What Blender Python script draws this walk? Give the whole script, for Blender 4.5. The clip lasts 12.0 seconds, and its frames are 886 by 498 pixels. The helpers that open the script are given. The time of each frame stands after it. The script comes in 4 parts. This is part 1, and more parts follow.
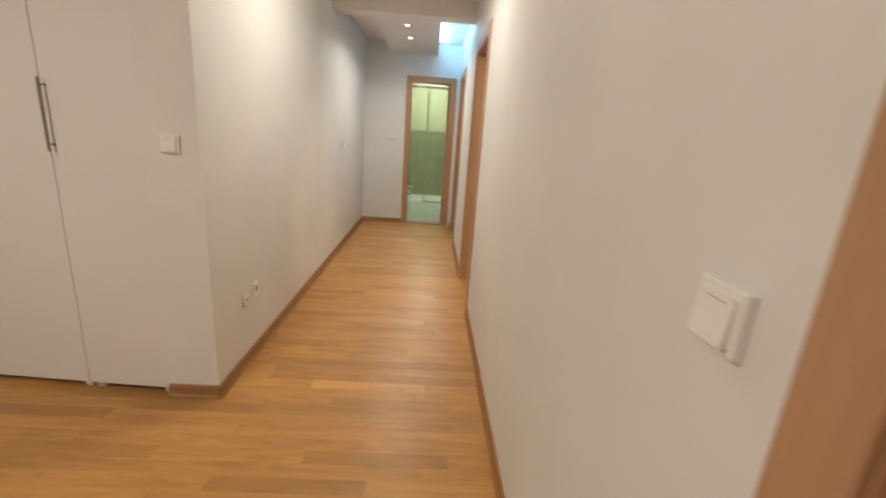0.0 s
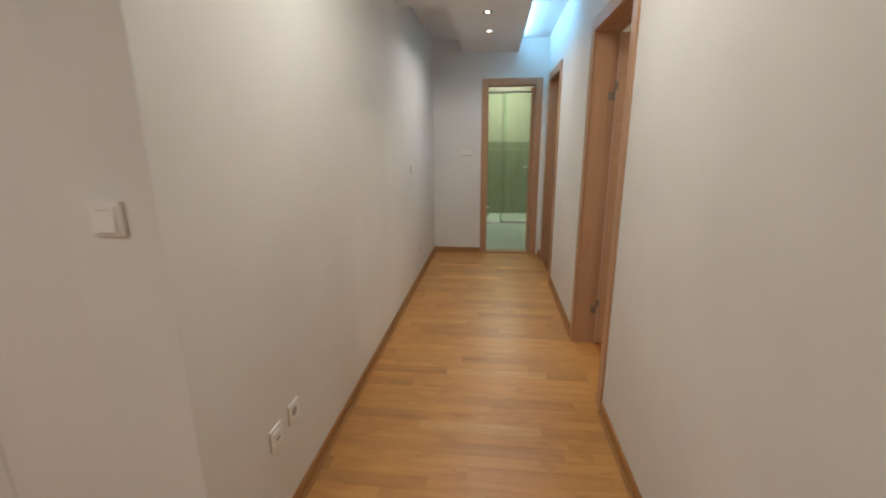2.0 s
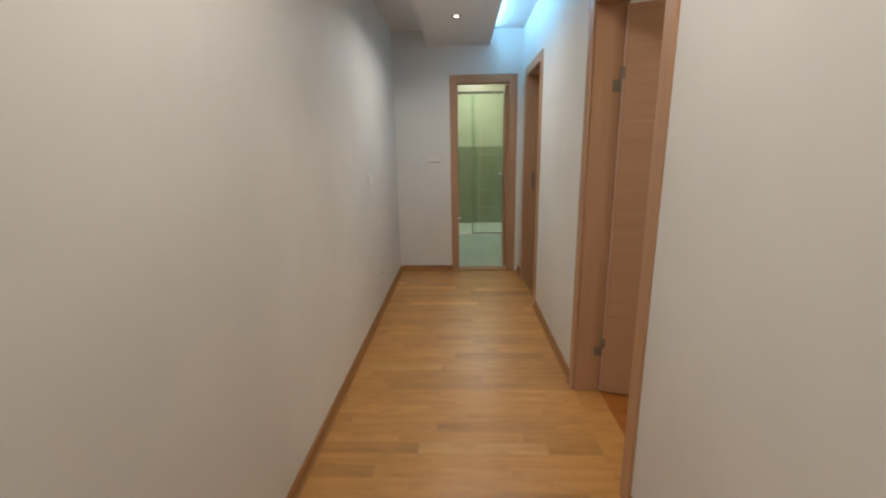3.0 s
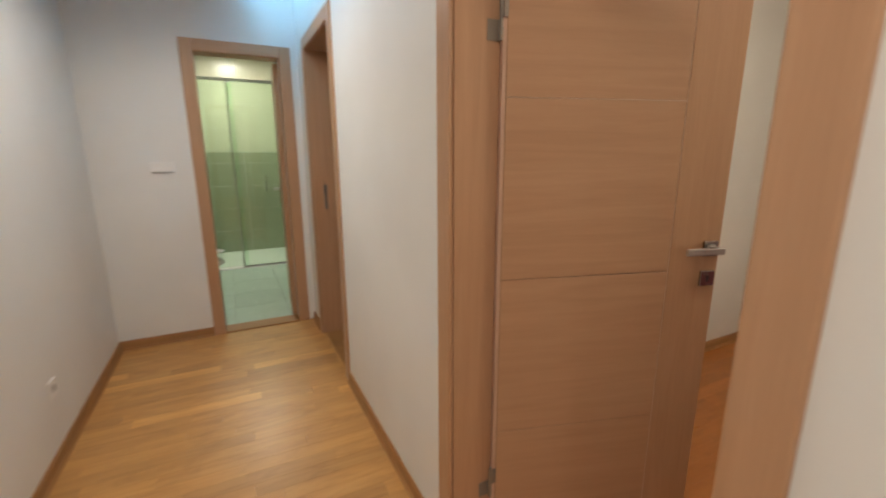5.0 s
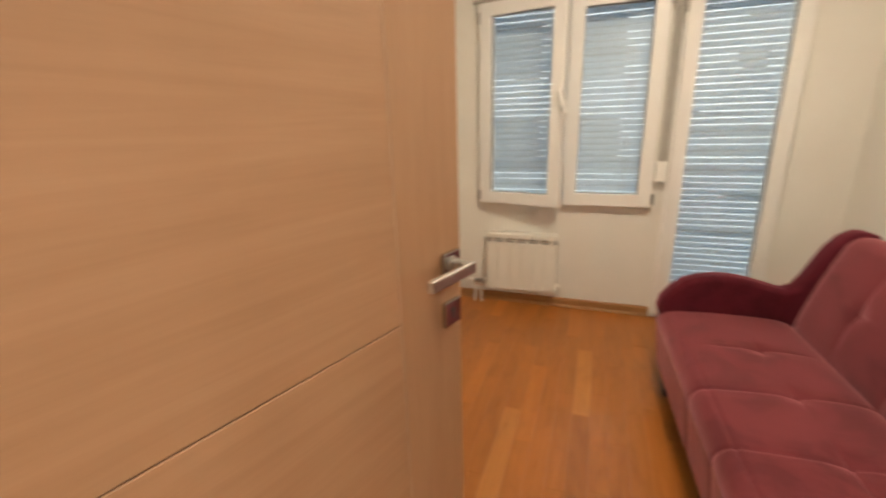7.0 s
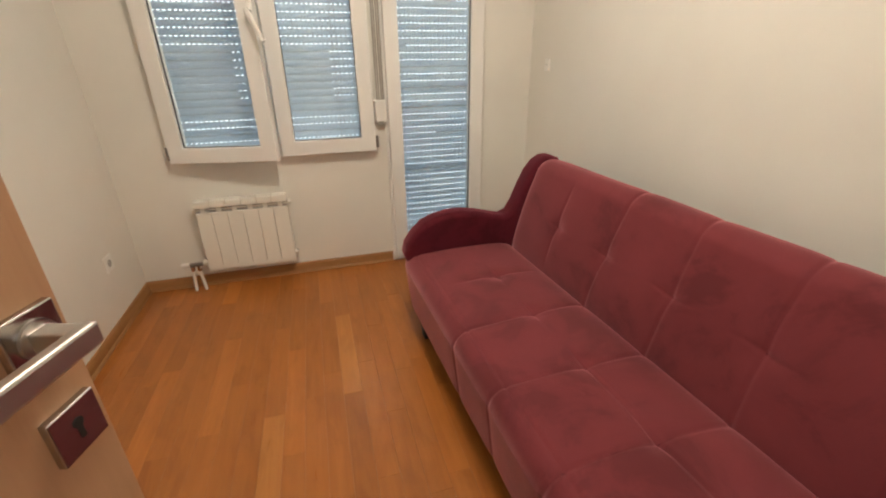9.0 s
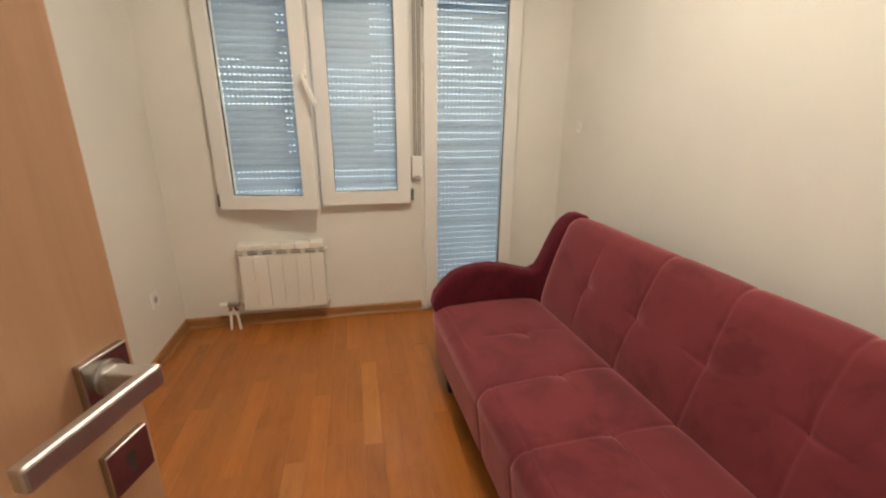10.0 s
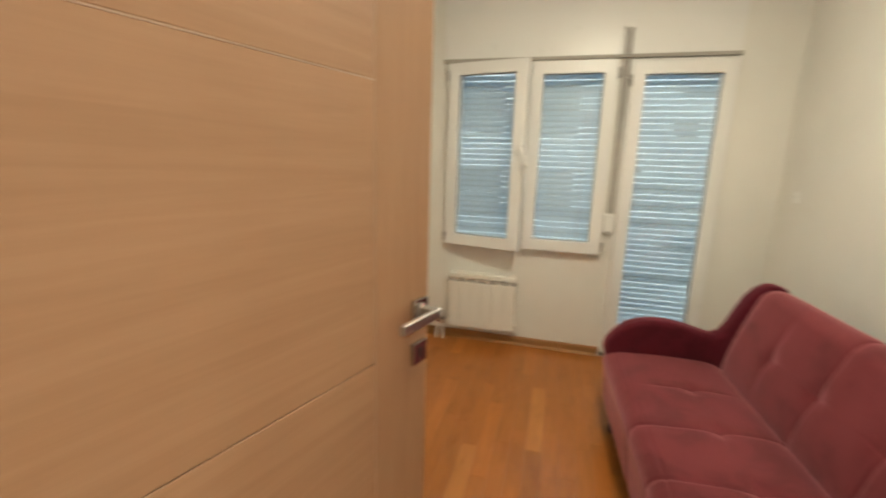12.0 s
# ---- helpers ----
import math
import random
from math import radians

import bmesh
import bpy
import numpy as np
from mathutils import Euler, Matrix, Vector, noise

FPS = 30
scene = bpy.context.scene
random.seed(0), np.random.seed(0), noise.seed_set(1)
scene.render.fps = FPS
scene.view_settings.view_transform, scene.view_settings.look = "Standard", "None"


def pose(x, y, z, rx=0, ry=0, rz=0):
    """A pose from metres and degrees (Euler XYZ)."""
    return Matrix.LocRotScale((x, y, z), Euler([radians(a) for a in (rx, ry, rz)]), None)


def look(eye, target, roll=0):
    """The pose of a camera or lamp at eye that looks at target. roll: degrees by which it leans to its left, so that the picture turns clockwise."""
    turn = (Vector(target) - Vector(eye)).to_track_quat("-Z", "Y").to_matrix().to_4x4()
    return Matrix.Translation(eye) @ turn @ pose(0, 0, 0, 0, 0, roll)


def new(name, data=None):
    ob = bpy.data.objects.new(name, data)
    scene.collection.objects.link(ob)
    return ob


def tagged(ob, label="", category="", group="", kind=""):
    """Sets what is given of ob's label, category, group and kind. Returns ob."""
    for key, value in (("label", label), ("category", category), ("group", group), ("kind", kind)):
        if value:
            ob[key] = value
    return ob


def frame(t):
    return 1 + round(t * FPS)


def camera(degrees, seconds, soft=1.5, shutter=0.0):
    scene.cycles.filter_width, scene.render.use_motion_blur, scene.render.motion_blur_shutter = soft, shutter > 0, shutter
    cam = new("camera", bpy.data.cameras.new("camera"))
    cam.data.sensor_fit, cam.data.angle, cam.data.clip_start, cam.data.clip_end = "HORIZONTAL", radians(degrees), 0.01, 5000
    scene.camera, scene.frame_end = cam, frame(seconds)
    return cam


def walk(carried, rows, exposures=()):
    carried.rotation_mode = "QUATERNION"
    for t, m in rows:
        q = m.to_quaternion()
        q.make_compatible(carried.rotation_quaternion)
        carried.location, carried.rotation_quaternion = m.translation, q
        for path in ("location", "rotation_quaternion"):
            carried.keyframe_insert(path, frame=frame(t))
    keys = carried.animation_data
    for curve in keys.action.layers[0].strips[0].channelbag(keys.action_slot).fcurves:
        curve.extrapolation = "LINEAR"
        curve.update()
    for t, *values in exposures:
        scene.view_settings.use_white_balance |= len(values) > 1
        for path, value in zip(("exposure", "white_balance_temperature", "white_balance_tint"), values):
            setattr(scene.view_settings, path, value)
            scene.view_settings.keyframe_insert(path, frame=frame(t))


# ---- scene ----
cam = camera(92.55, 12.0, soft=2.0, shutter=0.5)
PATH = [
    (0, (0.958, 3.246, 1.397), (1.041, 5.174, 0.873), 4.06),
    (0.5, (0.909, 3.431, 1.41), (0.775, 5.363, 0.909), 2.45),
    (1, (0.86, 3.716, 1.417), (0.543, 5.63, 0.927), 0.55),
    (1.5, (0.774, 4.003, 1.421), (0.451, 5.921, 0.954), 0.86),
    (2, (0.708, 4.307, 1.442), (0.479, 6.232, 0.95), -0.39),
    (2.5, (0.664, 4.635, 1.428), (0.505, 6.568, 0.94), 0.04),
    (2.7, (0.655, 4.769, 1.439), (0.503, 6.705, 0.957), -0.64),
    (4.5, (0.684, 5.954, 1.353), (1.346, 7.8, 0.959), -0.26),
    (4.7, (0.708, 6.056, 1.352), (1.442, 7.871, 0.944), -0.58),
    (5, (0.757, 6.217, 1.385), (1.633, 7.962, 0.951), -0.18),
    (5.2, (0.807, 6.326, 1.378), (1.793, 8.013, 0.953), -0.29),
    (5.5, (0.863, 6.439, 1.385), (2.039, 8.002, 0.967), -1.24),
    (6, (1.018, 6.6, 1.366), (2.546, 7.793, 0.872), -1.99),
    (6.5, (1.243, 6.721, 1.358), (2.902, 7.706, 0.831), -2.51),
    (7, (1.416, 6.786, 1.343), (3.218, 7.442, 0.776), -1.65),
    (7.5, (1.568, 6.822, 1.344), (3.464, 6.779, 0.711), -0.75),
    (7.7, (1.604, 6.795, 1.283), (3.488, 6.599, 0.642), -1.61),
    (9.3, (1.781, 6.787, 1.296), (3.53, 6.265, 0.476), -0.27),
    (9.5, (1.772, 6.79, 1.299), (3.558, 6.312, 0.537), -0.2),
    (10, (1.742, 6.793, 1.325), (3.608, 6.402, 0.721), 0.32),
    (10.5, (1.673, 6.799, 1.336), (3.585, 6.471, 0.852), 1.01),
    (10.7, (1.638, 6.79, 1.345), (3.558, 6.488, 0.874), 1.02),
    (11, (1.573, 6.789, 1.35), (3.504, 6.514, 0.909), 1.41),
    (11.5, (1.437, 6.781, 1.374), (3.396, 6.698, 0.982), 1.58),
    (12, (1.299, 6.765, 1.409), (3.192, 7.263, 0.998), 1.71),
]
walk(cam, [(t, look(eye, target, roll)) for t, eye, target, roll in PATH],
     exposures=[(0, 0.26, 6850, 10), (0.6, 0.01, 6500, 10), (1.5, -0.10, 6420, 10), (2.7, -0.27, 6420, 10), (4.5, -0.14, 6600, 11), (5.0, 0.09, 6700, 12), (5.5, 0.22, 6800, 13),
                (6.0, 0.41, 6800, 13), (6.5, 0.65, 6800, 12), (7.0, 0.74, 6950, 11), (7.7, 0.7, 6600, 10), (9.3, 0.65, 6450, 9), (10.5, 0.63, 6480, 9), (11.2, 0.63, 6480, 7), (12, 0.66, 6500, 1)])

# ---- world and lights ----
world = bpy.data.worlds.new("world")
scene.world = world
world.use_nodes = True
sky = world.node_tree.nodes.new("ShaderNodeTexSky")
sky.sky_type, sky.sun_disc = "NISHITA", False
sky.sun_elevation, sky.sun_rotation = radians(35), radians(270)
world.node_tree.links.new(sky.outputs["Color"], world.node_tree.nodes["Background"].inputs["Color"])
world.node_tree.nodes["Background"].inputs["Strength"].default_value = 0.1


def lamp(name, kind, power, color, place, target=None, size=0.3, size_y=None, shape="DISK"):
    data = bpy.data.lights.new(name, kind)
    data.energy, data.color = power, color
    if kind == "AREA":
        data.shape, data.size = shape, size
        if size_y:
            data.size_y = size_y
    else:
        data.shadow_soft_size = size
    ob = new(name, data)
    ob.matrix_world = look(place, target) if target else pose(*place)
    return ob


SPOT_Z = 2.46
COOL = (0.25, 0.62, 1.0)
sun = bpy.data.lights.new("sun", "SUN")
sun.energy, sun.angle, sun.color = 2.0, radians(0.6), (1.0, 0.95, 0.88)
new("sun", sun).matrix_world = look((-30, 0, 21), (0, 0, 0))
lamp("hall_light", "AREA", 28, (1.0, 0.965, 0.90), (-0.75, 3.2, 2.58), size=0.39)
# assumed fill that brightens the corridor walls; no lamp known there
lamp("corridor_fill", "AREA", 12.5, (1.0, 0.95, 0.87), (0.63, 5.95, 2.58), size=0.39)
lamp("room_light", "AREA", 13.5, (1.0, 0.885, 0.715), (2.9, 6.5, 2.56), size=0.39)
# bare point added below the room lamp to lift the upper walls
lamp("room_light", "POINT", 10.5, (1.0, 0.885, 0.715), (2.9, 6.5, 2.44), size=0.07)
lamp("spot_light", "AREA", 5.6, (1.0, 0.92, 0.83), (0.632, 8.165, SPOT_Z), size=0.055).data.spread = radians(155)
lamp("spot_light", "AREA", 5.6, (1.0, 0.92, 0.83), (0.632, 8.785, SPOT_Z), size=0.055).data.spread = radians(155)
lamp("led_light", "AREA", 7, COOL, (0.985, 8.89, 2.555), (1.325, 8.89, 2.61), size=0.05, size_y=1.6, shape="RECTANGLE").matrix_world = \
    Matrix.Translation((0.985, 8.89, 2.555)) @ Euler((0, radians(-100), 0)).to_matrix().to_4x4()
lamp("bath_light", "AREA", 25, (0.96, 1.0, 0.86), (0.93, 12.2, 2.68), size=0.3)

# ---- materials ----


def material(name, color, rough=0.5, metal=0.0, spec=0.5):
    mat = bpy.data.materials.new(name)
    mat.use_nodes = True
    b = mat.node_tree.nodes["Principled BSDF"]
    b.inputs["Base Color"].default_value = (*color, 1)
    b.inputs["Roughness"].default_value = rough
    b.inputs["Metallic"].default_value = metal
    b.inputs["Specular IOR Level"].default_value = spec
    return mat


class Nodes:
    """Short hand for a material's node tree."""

    def __init__(self, mat):
        self.tree = mat.node_tree
        self.bsdf = self.tree.nodes["Principled BSDF"]

    def add(self, kind, **values):
        node = self.tree.nodes.new(kind)
        for key, value in values.items():
            node.inputs[key].default_value = value
        return node

    def link(self, a, b):
        self.tree.links.new(a, b)

    def coords(self, scale=(1, 1, 1), shift=None):
        tc, mp = self.add("ShaderNodeTexCoord"), self.add("ShaderNodeMapping", Scale=scale)
        self.link(tc.outputs["Object"], mp.inputs["Vector"])
        if shift is not None:
            self.link(shift, mp.inputs["Location"])
        return mp.outputs["Vector"]

    def noise(self, vector, scale, detail=4.0, rough=0.55, distortion=0.0):
        n = self.add("ShaderNodeTexNoise", Scale=scale, Detail=detail, Roughness=rough, Distortion=distortion)
        self.link(vector, n.inputs["Vector"])
        return n.outputs["Fac"]

    def ramp(self, fac, stops):
        r = self.tree.nodes.new("ShaderNodeValToRGB")
        while len(r.color_ramp.elements) < len(stops):
            r.color_ramp.elements.new(0.5)
        for e, (p, c) in zip(r.color_ramp.elements, stops):
            e.position, e.color = p, (*c, 1) if len(c) == 3 else c
        self.link(fac, r.inputs["Fac"])
        return r.outputs["Color"]

    def mix(self, a, b, fac, blend="MIX"):
        m = self.tree.nodes.new("ShaderNodeMix")
        m.data_type, m.blend_type = "RGBA", blend
        for socket, value in ((m.inputs[0], fac), (m.inputs[6], a), (m.inputs[7], b)):
            if isinstance(value, (int, float)):
                socket.default_value = value
            elif isinstance(value, tuple):
                socket.default_value = (*value, 1)
            else:
                self.link(value, socket)
        return m.outputs[2]

    def bump(self, height, strength, distance=0.01):
        b = self.add("ShaderNodeBump", Strength=strength, Distance=distance)
        self.link(height, b.inputs["Height"])
        self.link(b.outputs["Normal"], self.bsdf.inputs["Normal"])

    def color(self, socket):
        self.link(socket, self.bsdf.inputs["Base Color"])

    def rough(self, fac, low, high):
        m = self.add("ShaderNodeMapRange")
        m.inputs["To Min"].default_value, m.inputs["To Max"].default_value = low, high
        self.link(fac, m.inputs["Value"])
        self.link(m.outputs["Result"], self.bsdf.inputs["Roughness"])


def paint(name, color, rough=0.55, var=0.05, bump=0.12):
    """Rolled wall paint: faint stains and an orange-peel relief."""
    mat = material(name, color, rough, spec=0.3)
    n = Nodes(mat)
    v = n.coords()
    big = n.noise(v, 1.3, 3)
    low = tuple(c * (1 - var) for c in color)
    n.color(n.ramp(big, [(0.35, low), (0.65, color)]))
    n.bump(n.noise(v, 260, 2), bump, 0.002)
    n.rough(n.noise(v, 9, 3), rough - 0.07, rough + 0.07)
    return mat


def wood(name, dark, mid, light, scale, rough=0.4, vary=0.0, islands=False, gloss=(0.3, 0.45)):
    """Wood with the grain drawn out along the axis of smallest scale; vary: tone steps from piece to piece."""
    mat = material(name, mid, rough)
    n = Nodes(mat)
    rnd, shift = None, None
    if vary:
        if islands:
            rnd = n.add("ShaderNodeNewGeometry").outputs["Random Per Island"]
        else:
            rnd = n.add("ShaderNodeObjectInfo").outputs["Random"]
        mul = n.add("ShaderNodeVectorMath")
        mul.operation = "MULTIPLY"
        mul.inputs[1].default_value = (37.0, 53.0, 11.0)
        n.link(rnd, mul.inputs[0])
        shift = mul.outputs[0]
    v = n.coords(scale, shift)
    grain = n.noise(v, 1.0, 6, 0.6, 0.8)
    fine = n.noise(v, 5.0, 3, 0.6)
    col = n.ramp(grain, [(0.28, dark), (0.5, mid), (0.72, light)])
    col = n.mix(col, n.ramp(fine, [(0.3, (0.88, 0.86, 0.84)), (0.6, (1, 1, 1))]), 0.28, "MULTIPLY")
    if vary:
        tone = n.ramp(rnd, [(0.0, (1 - vary,) * 3), (0.3, (1, 1, 1)), (0.85, (1 + vary * 0.4, 1 + vary * 0.4, 1 + vary * 0.35)), (0.92, (1 + vary * 0.5, 1 + vary * 0.5, 1 + vary * 0.4)), (1.0, (1 + vary * 2.2, 1 + vary * 2.4, 1 + vary * 2.6))])
        col = n.mix(col, tone, 1.0, "MULTIPLY")
        wear = n.noise(n.coords((0.6, 1.6, 1.0), shift), 7.0, 5, 0.65, 0.6)
        col = n.mix(col, n.ramp(wear, [(0.32, (0.80, 0.77, 0.74)), (0.5, (1, 1, 1)), (0.7, (1.07, 1.07, 1.06))]), 0.8, "MULTIPLY")
    n.color(col)
    n.rough(fine, *gloss)
    n.bump(fine, 0.08, 0.002)
    return mat


def brushed(name, color, rough):
    """Brushed metal: fine scratches drawn out along x, smudges that change the gloss."""
    mat = material(name, color, rough, 1.0)
    n = Nodes(mat)
    scratch = n.noise(n.coords((8, 400, 400)), 1.0, 3)
    n.rough(n.noise(n.coords(), 60, 3), rough - 0.06, rough + 0.1)
    n.bump(scratch, 0.06, 0.0005)
    return mat


WALL = paint("wall_paint", (0.788, 0.785, 0.757), var=0.07)
ROOM_WALL = paint("cream_wall_paint", (0.808, 0.788, 0.738), var=0.06)
CEIL = paint("ceiling_paint", (0.82, 0.80, 0.78), 0.65)
WARDROBE = paint("wardrobe_laminate", (0.78, 0.762, 0.742), 0.42, 0.03, 0.03)
GRAIN_X = (1.6, 26, 26)
PLANK = wood("oak_plank", (0.450, 0.217, 0.064), (0.522, 0.264, 0.080), (0.578, 0.307, 0.101), GRAIN_X, vary=0.18, gloss=(0.29, 0.42))
PLANK_REST = wood("oak_plank_rest", (0.450, 0.217, 0.064), (0.522, 0.264, 0.080), (0.578, 0.307, 0.101), GRAIN_X, vary=0.18, islands=True, gloss=(0.24, 0.36))
ROOM_PLANK = wood("cherry_plank", (0.335, 0.113, 0.022), (0.370, 0.128, 0.0255), (0.405, 0.146, 0.032), GRAIN_X, vary=0.13, gloss=(0.24, 0.36))
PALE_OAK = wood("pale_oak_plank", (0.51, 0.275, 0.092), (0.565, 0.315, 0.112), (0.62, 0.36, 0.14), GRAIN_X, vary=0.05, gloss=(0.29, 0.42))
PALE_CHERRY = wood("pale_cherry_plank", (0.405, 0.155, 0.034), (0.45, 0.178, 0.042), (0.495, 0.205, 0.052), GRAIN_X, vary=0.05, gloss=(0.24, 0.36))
SKIRT = wood("skirting_wood", (0.285, 0.137, 0.047), (0.345, 0.168, 0.058), (0.40, 0.205, 0.073), (2.0, 2.0, 30), gloss=(0.5, 0.6))
VENEER_H = wood("oak_veneer_across", (0.445, 0.255, 0.143), (0.482, 0.279, 0.160), (0.512, 0.302, 0.177), (1.7, 20, 30), gloss=(0.38, 0.5))
VENEER_V = wood("oak_veneer_upright", (0.445, 0.255, 0.143), (0.482, 0.279, 0.160), (0.512, 0.302, 0.177), (34, 34, 1.9), gloss=(0.28, 0.4))
GROOVE = material("groove", (0.30, 0.185, 0.105), 0.7)
LIPPING = wood("edge_lipping", (0.50, 0.32, 0.23), (0.56, 0.365, 0.265), (0.60, 0.40, 0.29), (30, 30, 1.5), gloss=(0.4, 0.5))
GROOVE_FAINT = material("groove_faint", (0.60, 0.43, 0.31), 0.5)
SUBFLOOR = material("subfloor", (0.26, 0.14, 0.055), 0.8)
STEEL = brushed("brushed_steel", (0.52, 0.50, 0.475), 0.36)
DARK_STEEL = material("dark_steel", (0.30, 0.285, 0.27), 0.38, 1.0)
PLATE_STEEL = brushed("satin_plate_steel", (0.42, 0.395, 0.37), 0.22)
HINGE_STEEL = material("hinge_steel", (0.26, 0.22, 0.18), 0.5, 0.3)
CHROME = material("chrome", (0.8, 0.8, 0.8), 0.12, 1.0)
BLACK = material("black_hole", (0.015, 0.013, 0.012), 0.7)
PLASTIC = paint("white_plastic", (0.84, 0.83, 0.80), 0.32, 0.02, 0.02)
PVC = paint("white_pvc", (0.82, 0.81, 0.79), 0.3, 0.03, 0.02)
RUBBER = material("grey_gasket", (0.10, 0.10, 0.10), 0.7)
ENAMEL = paint("radiator_enamel", (0.82, 0.80, 0.74), 0.3, 0.03, 0.02)
STRAP = paint("shutter_strap_fabric", (0.50, 0.47, 0.43), 0.85, 0.12, 0.3)

# grey that paints the shade below the shutter box cover
STRIP = paint("box_shade_grey", (0.40, 0.37, 0.33), 0.6, 0.08, 0.05)
STRAP_EDGE = paint("strap_edge_fabric", (0.16, 0.14, 0.125), 0.9, 0.1, 0.3)


def slat_plastic():
    """Thin hollow plastic that lets some daylight through."""
    mat = material("shutter_slat", (0.40, 0.46, 0.51), 0.5)
    n = Nodes(mat)
    n.color(n.ramp(n.noise(n.coords(), 3.0, 4), [(0.3, (0.44, 0.51, 0.565)), (0.7, (0.48, 0.545, 0.595))]))
    through_light = n.add("ShaderNodeBsdfTranslucent", Color=(0.62, 0.80, 0.95, 1))
    both = n.add("ShaderNodeMixShader", Fac=0.22)
    n.link(n.bsdf.outputs["BSDF"], both.inputs[1])
    n.link(through_light.outputs["BSDF"], both.inputs[2])
    n.link(both.outputs["Shader"], n.tree.nodes["Material Output"].inputs["Surface"])
    return mat


SLAT = slat_plastic()
SLAT_LINK = paint("shutter_link", (0.44, 0.51, 0.56), 0.5, 0.06, 0.02)


def glass(name, color, rough=0.0):
    mat = material(name, color, rough)
    b = mat.node_tree.nodes["Principled BSDF"]
    b.inputs["Transmission Weight"].default_value, b.inputs["IOR"].default_value = 1.0, 1.45
    return mat


PANE = glass("window_glass", (0.96, 0.98, 0.97))
SHOWER_GLASS = glass("green_shower_glass", (0.80, 0.935, 0.815))


def velvet(name, base, sheen):
    mat = material(name, base, 0.85, spec=0.15)
    n = Nodes(mat)
    v = n.coords()
    nap = n.noise(v, 4.2, 5, 0.62, 0.4)
    dark = tuple(c * 0.75 for c in base)
    lite = tuple(min(1, c * 1.12) for c in base)
    n.color(n.ramp(nap, [(0.385, dark), (0.475, base), (0.66, lite)]))
    n.bump(n.noise(v, 700, 2), 0.25, 0.001)
    n.bsdf.inputs["Sheen Weight"].default_value = 1.0
    n.bsdf.inputs["Sheen Roughness"].default_value = 0.38
    n.bsdf.inputs["Sheen Tint"].default_value = (*sheen, 1)
    return mat


VELVET = velvet("rose_velvet", (0.163, 0.031, 0.038), (1.0, 0.48, 0.52))
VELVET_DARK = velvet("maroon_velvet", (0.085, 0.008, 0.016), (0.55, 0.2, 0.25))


def tile_mat(name, color, var):
    mat = material(name, color, 0.25)
    n = Nodes(mat)
    rnd = n.add("ShaderNodeObjectInfo").outputs["Random"]
    v = n.coords()
    col = n.ramp(n.noise(v, 4, 5, 0.6, 1.0), [(0.3, tuple(c * (1 - var) for c in color)), (0.7, color)])
    n.color(n.mix(col, n.ramp(rnd, [(0, (0.93, 0.93, 0.93)), (1, (1, 1, 1))]), 1.0, "MULTIPLY"))
    n.rough(n.noise(v, 12, 3), 0.18, 0.32)
    return mat


TILE_LIGHT = tile_mat("cream_wall_tile", (0.62, 0.60, 0.46), 0.10)
TILE_DARK = tile_mat("olive_wall_tile", (0.33, 0.34, 0.235), 0.15)
TILE_FLOOR = tile_mat("white_floor_tile", (0.56, 0.68, 0.58), 0.08)
GROUT = material("grout", (0.45, 0.45, 0.40), 0.9)
CERAMIC = material("white_ceramic", (0.85, 0.85, 0.83), 0.12)


def glow(name, color, strength):
    mat = material(name, color, 0.5)
    b = mat.node_tree.nodes["Principled BSDF"]
    b.inputs["Emission Color"].default_value, b.inputs["Emission Strength"].default_value = (*color, 1), strength
    return mat


BULB = glow("spot_bulb", (1.0, 0.93, 0.82), 9.0)
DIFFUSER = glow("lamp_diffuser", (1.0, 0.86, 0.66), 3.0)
LED = glow("led_strip_glow", (0.35, 0.75, 1.0), 6.0)
DAYLIGHT = glow("outdoor_haze", (0.80, 0.92, 1.0), 1.3)

# ---- mesh helpers ----


def box(bm, x0, x1, y0, y1, z0, z1, bevel=0.0, segs=2):
    m = Matrix.Translation(((x0 + x1) / 2, (y0 + y1) / 2, (z0 + z1) / 2)) @ Matrix.Diagonal((abs(x1 - x0), abs(y1 - y0), abs(z1 - z0), 1))
    verts = bmesh.ops.create_cube(bm, size=1.0, matrix=m)["verts"]
    if bevel:
        edges = list({e for v in verts for e in v.link_edges})
        bmesh.ops.bevel(bm, geom=edges, offset=bevel, segments=segs, affect="EDGES", profile=0.5)


def boxed(*size, bevel=0.0, segs=2):
    bm = bmesh.new()
    box(bm, *size, bevel=bevel, segs=segs)
    return bm


def rod(bm, a, b, r, segs=16):
    a, b = Vector(a), Vector(b)
    turn = (b - a).to_track_quat("Z", "Y").to_matrix().to_4x4()
    bmesh.ops.create_cone(bm, cap_ends=True, segments=segs, radius1=r, radius2=r, depth=(b - a).length, matrix=Matrix.Translation((a + b) / 2) @ turn)


def rodded(a, b, r, segs=16):
    bm = bmesh.new()
    rod(bm, a, b, r, segs)
    return bm


def ring(outline, axis, c0, c1):
    """A flat closed outline of (u, v) pairs thickened along an axis from c0 to c1."""
    place = {"x": lambda u, v, c: (c, u, v), "y": lambda u, v, c: (u, c, v), "z": lambda u, v, c: (u, v, c)}[axis]
    bm = bmesh.new()
    lo = [bm.verts.new(place(u, v, c0)) for u, v in outline]
    hi = [bm.verts.new(place(u, v, c1)) for u, v in outline]
    bm.faces.new(lo), bm.faces.new(hi[::-1])
    for i in range(len(lo)):
        j = (i + 1) % len(lo)
        bm.faces.new((lo[i], hi[i], hi[j], lo[j]))
    bmesh.ops.recalc_face_normals(bm, faces=bm.faces)
    return bm


